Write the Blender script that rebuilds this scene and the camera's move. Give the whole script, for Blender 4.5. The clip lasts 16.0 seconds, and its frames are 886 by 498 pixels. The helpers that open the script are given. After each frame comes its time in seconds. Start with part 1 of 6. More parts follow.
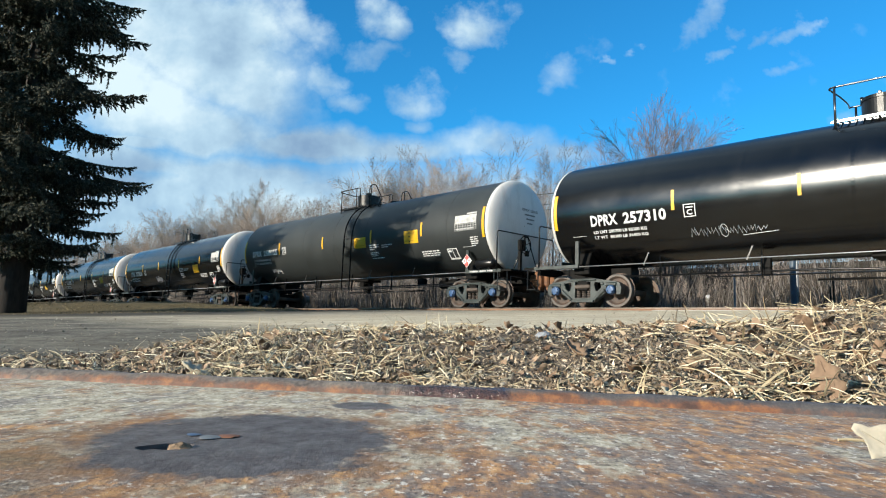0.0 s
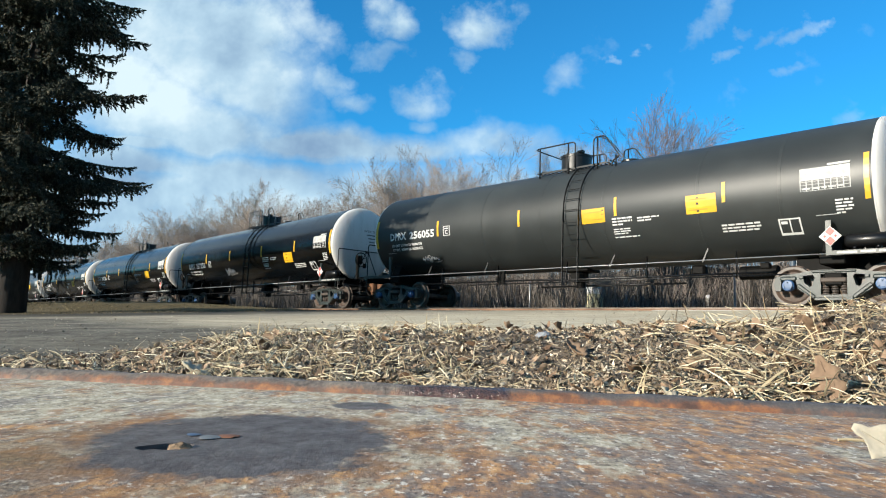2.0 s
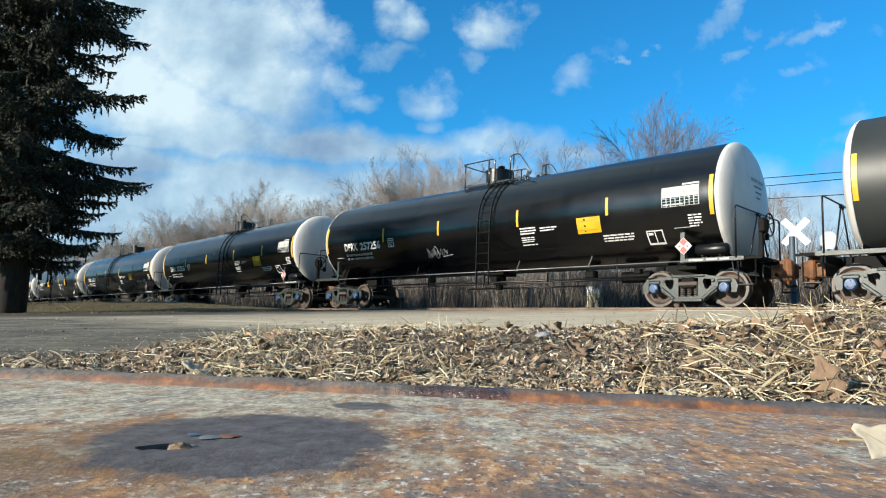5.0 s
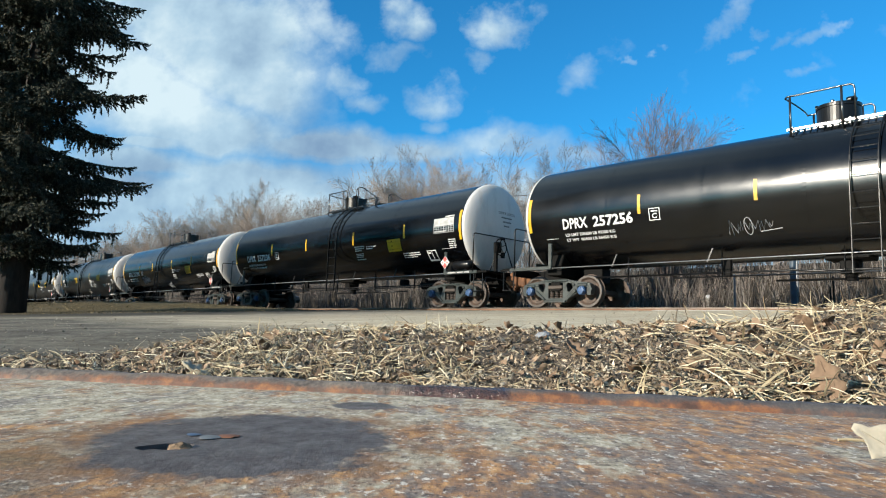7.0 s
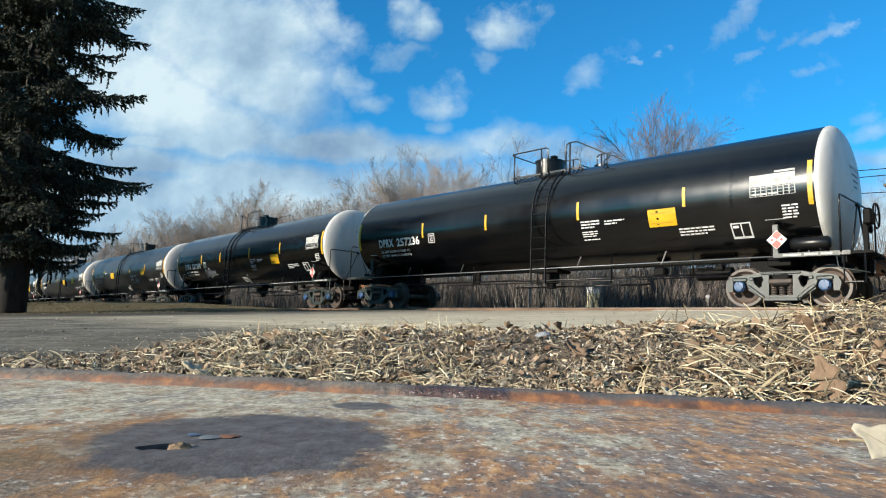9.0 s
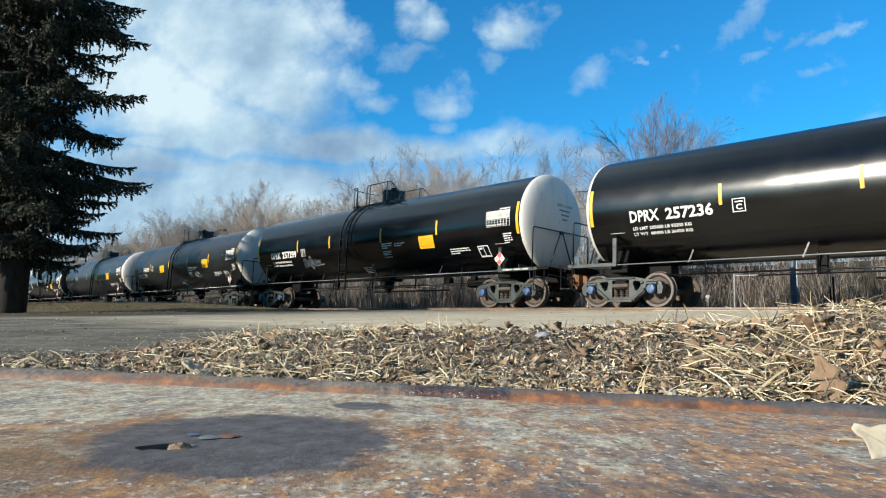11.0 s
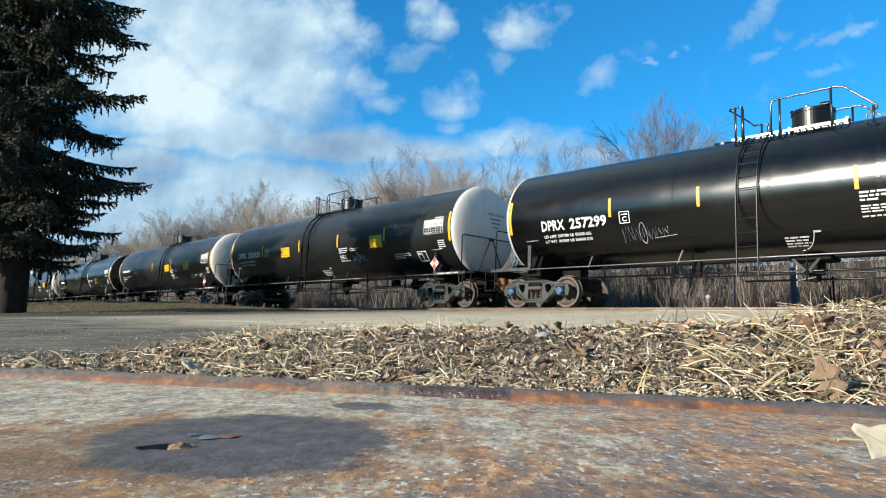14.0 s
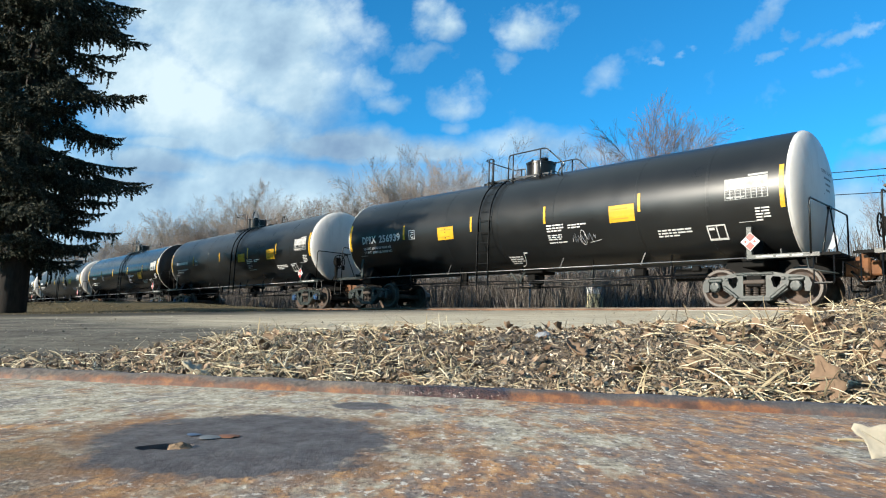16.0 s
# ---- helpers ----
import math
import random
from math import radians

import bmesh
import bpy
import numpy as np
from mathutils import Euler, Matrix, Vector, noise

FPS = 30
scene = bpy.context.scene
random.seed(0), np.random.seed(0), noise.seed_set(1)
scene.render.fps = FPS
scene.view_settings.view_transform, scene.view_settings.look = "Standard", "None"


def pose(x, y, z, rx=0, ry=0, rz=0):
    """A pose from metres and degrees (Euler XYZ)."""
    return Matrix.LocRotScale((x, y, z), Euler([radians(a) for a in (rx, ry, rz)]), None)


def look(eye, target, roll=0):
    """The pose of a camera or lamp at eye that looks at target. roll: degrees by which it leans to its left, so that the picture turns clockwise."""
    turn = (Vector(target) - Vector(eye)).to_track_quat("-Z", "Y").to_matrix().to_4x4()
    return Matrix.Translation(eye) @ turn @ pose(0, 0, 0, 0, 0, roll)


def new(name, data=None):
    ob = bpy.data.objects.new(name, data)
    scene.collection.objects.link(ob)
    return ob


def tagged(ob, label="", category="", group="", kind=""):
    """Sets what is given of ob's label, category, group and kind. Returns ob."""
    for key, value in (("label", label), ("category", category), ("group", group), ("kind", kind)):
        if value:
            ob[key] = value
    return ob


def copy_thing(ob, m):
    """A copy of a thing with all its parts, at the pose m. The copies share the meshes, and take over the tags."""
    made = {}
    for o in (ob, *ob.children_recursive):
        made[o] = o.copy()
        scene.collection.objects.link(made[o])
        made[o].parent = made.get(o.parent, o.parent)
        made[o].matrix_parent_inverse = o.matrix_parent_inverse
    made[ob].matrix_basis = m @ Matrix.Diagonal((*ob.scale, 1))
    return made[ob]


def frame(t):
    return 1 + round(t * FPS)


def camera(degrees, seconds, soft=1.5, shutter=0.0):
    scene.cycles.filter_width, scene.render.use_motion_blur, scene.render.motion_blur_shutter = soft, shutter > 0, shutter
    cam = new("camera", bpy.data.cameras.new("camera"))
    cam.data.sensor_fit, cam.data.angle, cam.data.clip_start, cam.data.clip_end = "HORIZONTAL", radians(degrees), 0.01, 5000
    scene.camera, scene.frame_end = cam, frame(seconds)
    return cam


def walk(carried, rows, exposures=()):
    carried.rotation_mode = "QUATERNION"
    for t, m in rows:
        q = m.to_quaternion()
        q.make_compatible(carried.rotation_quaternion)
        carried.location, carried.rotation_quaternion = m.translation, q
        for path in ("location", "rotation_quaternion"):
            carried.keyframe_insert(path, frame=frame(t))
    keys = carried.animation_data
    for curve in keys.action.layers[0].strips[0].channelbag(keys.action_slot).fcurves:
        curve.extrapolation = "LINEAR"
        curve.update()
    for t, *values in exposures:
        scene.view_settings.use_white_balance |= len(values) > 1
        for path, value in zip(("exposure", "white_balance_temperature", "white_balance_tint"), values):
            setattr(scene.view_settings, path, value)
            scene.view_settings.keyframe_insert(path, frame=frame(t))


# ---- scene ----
from functools import lru_cache

# ---------------------------------------------------------------- camera
EYE = Vector((0.0, 0.0, 0.12))
HEADING, PITCH, ROLL = 45.74, 7.06, 2.03      # degrees left of the track's normal, up, lean
RAIL = 0.935                                  # top of rail
TRACK = 16.74                                 # track centre line, metres from the camera
_a, _p = radians(HEADING), radians(PITCH)
FWD = Vector((-math.sin(_a) * math.cos(_p), math.cos(_a) * math.cos(_p), math.sin(_p)))
UU = Vector((math.cos(_a), math.sin(_a), 0))     # plan direction to the camera's right
WW = Vector((-math.sin(_a), math.cos(_a), 0))    # plan direction ahead of the camera

cam = camera(67.0, 16.0, soft=1.1)
still = look(EYE, EYE + FWD, ROLL)
BASE_STOPS = 1.09
walk(cam, [(0.0, still), (16.0, still)],
     [(t, BASE_STOPS + d) for t, d in ((0.0, 0.0), (2.5, 0.0), (4.2, -0.02), (6.3, -0.09), (7.0, -0.11), (9.2, -0.11), (11.3, -0.06), (12.5, -0.03), (14.0, 0.0), (16.0, 0.0))])

# ---------------------------------------------------------------- light
SUN_EL, SUN_X = 17.5, -0.20                   # low winter sun behind the camera
sun_dir = Vector((SUN_X, -math.sqrt(1 - SUN_X ** 2), 0)) * math.cos(radians(SUN_EL))
sun_dir.z = math.sin(radians(SUN_EL))
sun = new("sun", bpy.data.lights.new("sun", "SUN"))
sun.data.energy, sun.data.angle, sun.data.color = 5.0, radians(0.6), (1.0, 0.91, 0.76)
sun.matrix_world = look(sun_dir * 100, (0, 0, 0))
world = bpy.data.worlds.new("sky")
scene.world = world
world.use_nodes = True
_sky = world.node_tree.nodes.new("ShaderNodeTexSky")
_sky.sky_type, _sky.sun_disc = "NISHITA", False
_sky.sun_elevation = radians(SUN_EL)
_sky.sun_rotation = math.atan2(sun_dir.x, sun_dir.y)
_sky.ozone_density, _sky.dust_density, _sky.air_density = 4.0, 0.2, 1.0
_bg = world.node_tree.nodes["Background"]
_bg.inputs["Strength"].default_value = 0.083
_tint = world.node_tree.nodes.new("ShaderNodeMix")     # a clear, dry, deep blue winter sky
_tint.data_type, _tint.blend_type = "RGBA", "MULTIPLY"
_tint.inputs[0].default_value = 1.0
_tint.inputs[7].default_value = (0.19, 0.97, 1.24, 1)
world.node_tree.links.new(_sky.outputs[0], _tint.inputs[6])
world.node_tree.links.new(_tint.outputs[2], _bg.inputs["Color"])

# ---------------------------------------------------------------- materials


class Nodes:
    """A small wrapper that makes node materials short to write."""

    def __init__(self, name):
        self.mat = bpy.data.materials.new(name)
        self.mat.use_nodes = True
        self.tree = self.mat.node_tree
        self.bsdf = self.tree.nodes["Principled BSDF"]
        self.coord = self.tree.nodes.new("ShaderNodeTexCoord")

    def node(self, kind, **inputs):
        n = self.tree.nodes.new(kind)
        for k, v in inputs.items():
            self.put(n, k, v)
        return n

    def put(self, n, key, value):
        sock = n.inputs[int(key[1:])] if key[0] == "i" and key[1:].isdigit() else n.inputs[key.replace("_", " ")]
        if isinstance(value, bpy.types.NodeSocket):
            self.tree.links.new(value, sock)
        else:
            sock.default_value = value

    def noise(self, scale, detail=4, rough=0.6, vec=None, stretch=None):
        v = vec or self.coord.outputs["Object"]
        if stretch:
            m = self.node("ShaderNodeMapping", Vector=v)
            m.inputs["Scale"].default_value = stretch
            v = m.outputs[0]
        return self.node("ShaderNodeTexNoise", Vector=v, Scale=scale, Detail=detail, Roughness=rough).outputs["Fac"]

    def voronoi(self, scale, feature="F1", out="Distance"):
        n = self.node("ShaderNodeTexVoronoi", Vector=self.coord.outputs["Object"], Scale=scale)
        n.feature = feature
        return n.outputs[out]

    def ramp(self, fac, *stops):
        n = self.node("ShaderNodeValToRGB", Fac=fac)
        e = n.color_ramp.elements
        while len(e) < len(stops):
            e.new(0.5)
        for el, (pos, col) in zip(e, stops):
            el.position, el.color = pos, (*col, 1) if len(col) == 3 else col
        return n.outputs["Color"]

    def mask(self, fac, lo, hi):
        n = self.node("ShaderNodeMapRange", Value=fac)
        n.inputs["From Min"].default_value, n.inputs["From Max"].default_value = lo, hi
        return n.outputs[0]

    def mix(self, fac, a, b, mode="MIX"):
        n = self.tree.nodes.new("ShaderNodeMix")
        n.data_type, n.blend_type = "RGBA", mode
        for sock, v in ((n.inputs[0], fac), (n.inputs[6], a), (n.inputs[7], b)):
            if isinstance(v, bpy.types.NodeSocket):
                self.tree.links.new(v, sock)
            else:
                sock.default_value = (*v, 1) if isinstance(v, tuple) and len(v) == 3 else v
        return n.outputs[2]

    def math(self, op, a, b=0.0):
        n = self.tree.nodes.new("ShaderNodeMath")
        n.operation = op
        for sock, v in ((n.inputs[0], a), (n.inputs[1], b)):
            if isinstance(v, bpy.types.NodeSocket):
                self.tree.links.new(v, sock)
            else:
                sock.default_value = v
        return n.outputs[0]

    def bump(self, height, strength=0.3, distance=0.01):
        n = self.node("ShaderNodeBump", Height=height, Strength=strength, Distance=distance)
        self.put(self.bsdf, "Normal", n.outputs[0])

    def done(self, color=None, rough=None, metal=None, spec=None):
        for key, v in (("Base Color", color), ("Roughness", rough), ("Metallic", metal), ("Specular IOR Level", spec)):
            if v is not None:
                self.put(self.bsdf, key, (*v, 1) if isinstance(v, tuple) and len(v) == 3 else v)
        return self.mat


def simple(name, color, rough=0.5, metal=0.0, vary=0.25, scale=6.0, bump=0.0, spec=0.5):
    """A plain surface with two scales of wear."""
    n = Nodes(name)
    big, fine = n.noise(scale * 0.3, 5), n.noise(scale * 6, 3)
    dark = tuple(c * (1 - vary) for c in color)
    lite = tuple(min(1, c * (1 + vary)) for c in color)
    col = n.mix(n.mask(big, 0.35, 0.65), dark, lite)
    col = n.mix(n.math("MULTIPLY", n.mask(fine, 0.5, 0.8), 0.35), col, dark)
    if bump:
        n.bump(fine, bump)
    r = n.mask(big, 0.2, 0.8)
    rr = n.node("ShaderNodeMapRange", Value=r)
    rr.inputs["To Min"].default_value, rr.inputs["To Max"].default_value = max(0.02, rough - 0.08), min(1, rough + 0.08)
    return n.done(col, rr.outputs[0], metal, spec)


def tank_paint(name, rough, base, spec):
    n = Nodes(name)
    info = n.node("ShaderNodeObjectInfo")
    shift = n.node("ShaderNodeVectorMath", i0=n.coord.outputs["Object"], i1=info.outputs["Random"])
    shift.operation = "MULTIPLY_ADD"
    n.put(shift, "i0", info.outputs["Random"])
    n.put(shift, "i1", (37.0, 11.0, 5.0))
    n.put(shift, "i2", n.coord.outputs["Object"])
    v = shift.outputs[0]
    dust = n.noise(0.7, 6, 0.65, v)
    streak = n.noise(1.0, 5, 0.6, v, (7.0, 0.6, 0.6))
    fine = n.noise(40, 3, 0.6, v)
    col = n.mix(n.math("MULTIPLY", n.mask(dust, 0.45, 0.8), 0.5), base, tuple(c * 2.0 + 0.003 for c in base))
    col = n.mix(n.math("MULTIPLY", n.mask(streak, 0.58, 0.8), 0.22), col, (0.0133, 0.013, 0.0118))
    n.bump(n.noise(1.3, 2, 0.5, v), 0.06, 0.02)
    rr = n.node("ShaderNodeMapRange", Value=n.math("ADD", n.math("MULTIPLY", dust, 0.7), n.math("MULTIPLY", fine, 0.3)))
    rr.inputs["From Min"].default_value, rr.inputs["From Max"].default_value = 0.3, 0.7
    rr.inputs["To Min"].default_value, rr.inputs["To Max"].default_value = rough - 0.05, rough + 0.09
    return n.done(col, rr.outputs[0], None, spec)


def head_paint():
    n = Nodes("white_head_paint")
    dirt = n.noise(1.6, 6, 0.65, None, (1, 1.6, 0.5))
    fine = n.noise(14, 4, 0.6)
    col = n.mix(n.math("MULTIPLY", n.mask(dirt, 0.5, 0.78), 0.6), (0.422, 0.414, 0.4), (0.244, 0.222, 0.196))
    col = n.mix(n.math("MULTIPLY", n.mask(fine, 0.55, 0.8), 0.25), col, (0.34, 0.318, 0.285))
    return n.done(col, 0.42)


def wheel_steel():
    n = Nodes("rusty_wheel_steel")
    a, b = n.noise(2.2, 5), n.noise(18, 4)
    col = n.ramp(a, (0.3, (0.0185, 0.0133, 0.0111)), (0.5, (0.0629, 0.0407, 0.0296)), (0.7, (0.104, 0.0703, 0.0518)))
    col = n.mix(n.math("MULTIPLY", n.mask(b, 0.5, 0.75), 0.5), col, (0.0444, 0.0333, 0.0296))
    n.bump(b, 0.2)
    return n.done(col, 0.7, 0.2)


def plate_rust(lip=False):
    """Old steel cover: grey scale, pale deposits, orange rust and oily stains."""
    n = Nodes("rusted_lip" if lip else "rusted_plate")
    co = n.coord.outputs["Object"]
    sep = n.node("ShaderNodeSeparateXYZ", Vector=co)
    X, Y = sep.outputs["X"], sep.outputs["Y"]
    big = n.noise(9, 6, 0.6)
    mid = n.noise(78, 6, 0.7, None, (1.0, 0.55, 1))
    fine = n.noise(260, 5, 0.68, None, (1.0, 0.9, 1))
    grit = n.noise(750, 3, 0.7)
    both = n.math("ADD", n.math("MULTIPLY", mid, 0.6), n.math("MULTIPLY", fine, 0.4))
    rough = n.mask(mid, 1.5, -0.1)
    height = n.math("ADD", n.math("ADD", mid, fine), n.math("MULTIPLY", grit, 0.5))
    if lip:
        col = n.ramp(both, (0.38, (0.045, 0.036, 0.032)), (0.52, (0.12, 0.1, 0.085)), (0.66, (0.24, 0.2, 0.155)))
        inner = n.math("ADD", n.math("ADD", n.math("MULTIPLY", big, 0.6), n.math("MULTIPLY", mid, 0.4)), n.math("MULTIPLY", n.mask(sep.outputs["Z"], 0.0095, 0.003), 0.16))
        dull = n.mask(n.math("ADD", X, n.math("MULTIPLY", n.math("SUBTRACT", big, 0.5), 0.4)), 0.06, 0.2)
        col = n.mix(n.math("MULTIPLY", dull, 0.6), col, (0.035, 0.033, 0.037))
        inner = n.math("SUBTRACT", inner, n.math("MULTIPLY", dull, 0.03))
        rust = n.ramp(n.noise(55, 6, 0.7), (0.36, (0.045, 0.02, 0.012)), (0.5, (0.13, 0.05, 0.022)), (0.62, (0.25, 0.1, 0.03)), (0.76, (0.38, 0.19, 0.06)))
        col = n.mix(n.math("MULTIPLY", n.mask(inner, 0.555, 0.67), 0.9), col, rust)
        # a patch of shiny tar with a glittering, broken skin
        tar = n.math("MULTIPLY", n.mask(n.math("ADD", X, n.math("MULTIPLY", n.math("SUBTRACT", mid, 0.5), 0.05)), -0.036, -0.022), n.mask(n.math("ADD", X, n.math("MULTIPLY", n.math("SUBTRACT", mid, 0.5), 0.05)), 0.07, 0.055))
        col = n.mix(n.math("MULTIPLY", tar, 0.85), col, n.ramp(fine, (0.4, (0.018, 0.013, 0.014)), (0.65, (0.075, 0.035, 0.03))))
        rough = n.mix(tar, rough, (0.2, 0.2, 0.2))
        height = n.math("ADD", height, n.math("MULTIPLY", n.math("MULTIPLY", n.noise(420, 3, 0.6), tar), 3.0))
    else:
        pale = n.ramp(both, (0.37, (0.11, 0.09, 0.068)), (0.45, (0.27, 0.23, 0.17)), (0.53, (0.44, 0.385, 0.28)), (0.62, (0.66, 0.6, 0.47)))
        rust = n.ramp(n.noise(92, 6, 0.72, None, (1.0, 0.5, 1)), (0.36, (0.085, 0.056, 0.05)), (0.45, (0.2, 0.115, 0.075)), (0.53, (0.35, 0.175, 0.078)), (0.63, (0.58, 0.31, 0.115)))
        where = n.math("ADD", n.math("MULTIPLY", big, 0.5), n.math("MULTIPLY", n.noise(34, 6, 0.68, None, (1.1, 0.5, 1)), 0.5))
        side = n.math("ADD", n.mask(X, -0.1, 0.2), n.math("MULTIPLY", n.mask(Y, 0.4, 0.24), 0.9))
        where = n.math("ADD", where, n.math("MULTIPLY", side, 0.085))
        col = n.mix(n.math("MULTIPLY", n.mask(where, 0.515, 0.565), 0.9), pale, rust)
        slate = n.mask(n.math("ADD", n.noise(26, 6, 0.7, None, (1.1, 0.5, 1)), n.math("MULTIPLY", side, 0.03)), 0.545, 0.59)
        col = n.mix(n.math("MULTIPLY", slate, 0.75), col, n.ramp(fine, (0.36, (0.09, 0.078, 0.072)), (0.64, (0.31, 0.275, 0.24))))
        flake = n.mask(n.noise(185, 5, 0.72, None, (1.0, 0.6, 1)), 0.575, 0.6)
        col = n.mix(n.math("MULTIPLY", flake, 0.8), col, (0.7, 0.65, 0.56))
        pit = n.mask(n.noise(205, 5, 0.72, None, (1.0, 0.6, 1)), 0.575, 0.605)
        col = n.mix(n.math("MULTIPLY", pit, 0.7), col, (0.055, 0.042, 0.04))
        corner = n.math("MULTIPLY", n.math("MULTIPLY", n.mask(X, -0.1, -0.18), n.mask(Y, 0.4, 0.3)), n.math("MULTIPLY", n.mask(X, -0.7, -0.25), n.mask(Y, -0.3, 0.2)))
        col = n.mix(n.math("MULTIPLY", n.math("MULTIPLY", corner, n.mask(n.noise(22, 6, 0.7), 0.32, 0.55)), 0.88), col, n.ramp(fine, (0.35, (0.06, 0.05, 0.04)), (0.65, (0.21, 0.15, 0.075))))
        col = n.mix(n.math("MULTIPLY", n.mask(n.noise(15, 6, 0.7, None, (1, 1.5, 1)), 0.56, 0.66), 0.5), col, (0.3, 0.15, 0.045))
        for cx, cy, rx, ry, depth in ((-0.1, 0.368, 0.076, 0.1, 0.97), (-0.058, 0.54, 0.026, 0.026, 0.92), (0.12, 0.25, 0.1, 0.05, 0.45)):
            off = n.node("ShaderNodeVectorMath", i0=co, i1=(cx, cy, 0))
            off.operation = "SUBTRACT"
            sc = n.node("ShaderNodeVectorMath", i0=off.outputs[0], i1=(1 / rx, 1 / ry, 0))
            sc.operation = "MULTIPLY"
            ln = n.node("ShaderNodeVectorMath", i0=sc.outputs[0])
            ln.operation = "LENGTH"
            edge = n.math("ADD", ln.outputs["Value"], n.math("MULTIPLY", n.math("SUBTRACT", n.noise(40, 6, 0.72, None, (1.0, 0.6, 1)), 0.5), 1.0))
            if depth > 0.95:
                halo = n.math("MULTIPLY", n.mask(edge, 1.6, 1.05), n.mask(n.noise(30, 5, 0.65), 0.4, 0.6))
                col = n.mix(n.math("MULTIPLY", halo, 0.8), col, (0.2, 0.095, 0.035))
            col = n.mix(n.math("MULTIPLY", n.mask(edge, 1.08, 0.92), depth), col, n.ramp(both, (0.35, (0.045, 0.041, 0.043)), (0.65, (0.115, 0.105, 0.105))))
        col = n.mix(n.math("MULTIPLY", n.mask(grit, 0.55, 0.7), 0.3), col, (0.075, 0.06, 0.055))
    n.bump(height, 0.6, 0.0012)
    return n.done(col, rough, 0.0, 0.5 if lip else 0.2)


def ground_mat():
    """Worn pale asphalt with gravel, dirt and dead lawn to one side."""
    n = Nodes("worn_asphalt_and_gravel")
    co = n.coord.outputs["Object"]
    big = n.noise(0.28, 6, 0.6)
    mid = n.noise(2.1, 6, 0.65)
    fine = n.noise(26, 5, 0.7)
    grit = n.noise(140, 3, 0.7)
    sep = n.node("ShaderNodeSeparateXYZ", Vector=co)
    both = n.math("ADD", n.math("MULTIPLY", mid, 0.5), n.math("MULTIPLY", fine, 0.5))
    col = n.ramp(both, (0.36, (0.296, 0.252, 0.181)), (0.5, (0.429, 0.37, 0.27)), (0.62, (0.518, 0.459, 0.351)))
    grey = n.ramp(both, (0.38, (0.05, 0.047, 0.04)), (0.5, (0.115, 0.106, 0.088)), (0.6, (0.2, 0.184, 0.153)))
    lawn = n.ramp(fine, (0.35, (0.05, 0.041, 0.023)), (0.65, (0.13, 0.102, 0.055)))
    wob = n.math("ADD", n.math("MULTIPLY", n.math("SUBTRACT", big, 0.5), 7.0), n.math("MULTIPLY", n.math("SUBTRACT", mid, 0.5), 1.6))
    col = n.mix(n.mask(n.math("ADD", sep.outputs["Y"], n.math("MULTIPLY", wob, 0.5)), 3.6, 2.2), col, grey)
    col = n.mix(n.mask(n.math("ADD", sep.outputs["X"], wob), -6.5, -15.0), col, grey)
    loam = n.math("MULTIPLY", n.mask(n.math("ADD", sep.outputs["X"], wob), -12.0, -15.0), n.mask(n.math("ADD", sep.outputs["X"], wob), -25.0, -21.0))
    col = n.mix(n.math("MULTIPLY", n.math("MULTIPLY", loam, n.mask(both, 0.36, 0.5)), 0.85), col, (0.034, 0.031, 0.027))
    turf = n.math("MULTIPLY", n.mask(n.math("ADD", sep.outputs["X"], wob), -17.5, -21.5), n.mask(n.math("ADD", sep.outputs["Y"], wob), 15.5, 13.5))
    lawn = n.mix(n.math("MULTIPLY", n.mask(n.noise(0.9, 5, 0.65), 0.45, 0.65), 0.6), lawn, (0.055, 0.046, 0.028))
    col = n.mix(turf, col, lawn)
    col = n.mix(n.math("MULTIPLY", n.mask(big, 0.52, 0.66), 0.32), col, (0.178, 0.148, 0.107))
    col = n.mix(n.math("MULTIPLY", n.mask(grit, 0.5, 0.72), 0.35), col, (0.118, 0.111, 0.0962))
    # brush earth behind the track, its colour darkened for the shade there
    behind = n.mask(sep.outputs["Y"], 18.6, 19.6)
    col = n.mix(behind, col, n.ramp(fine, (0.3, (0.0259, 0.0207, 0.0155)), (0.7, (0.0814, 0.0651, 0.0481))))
    n.bump(n.math("ADD", n.math("MULTIPLY", fine, 0.7), n.math("MULTIPLY", grit, 0.5)), 0.6, 0.012)
    return n.done(col, 0.95, None, 0.05)


def bark(name, dark, lite):
    n = Nodes(name)
    v = n.noise(9, 5, 0.65, None, (1, 1, 0.25))
    n.bump(v, 0.5, 0.02)
    return n.done(n.ramp(v, (0.35, dark), (0.65, lite)), 0.9)


def straw_mat(name, stops):
    n = Nodes(name)
    g = n.node("ShaderNodeNewGeometry")
    col = n.ramp(g.outputs["Random Per Island"], *stops)
    fine = n.noise(160, 3, 0.6)
    col = n.mix(n.math("MULTIPLY", n.mask(fine, 0.45, 0.75), 0.35), col, n.mix(0.75, col, (0, 0, 0)))
    return n.done(col, 0.8, None, 0.25)


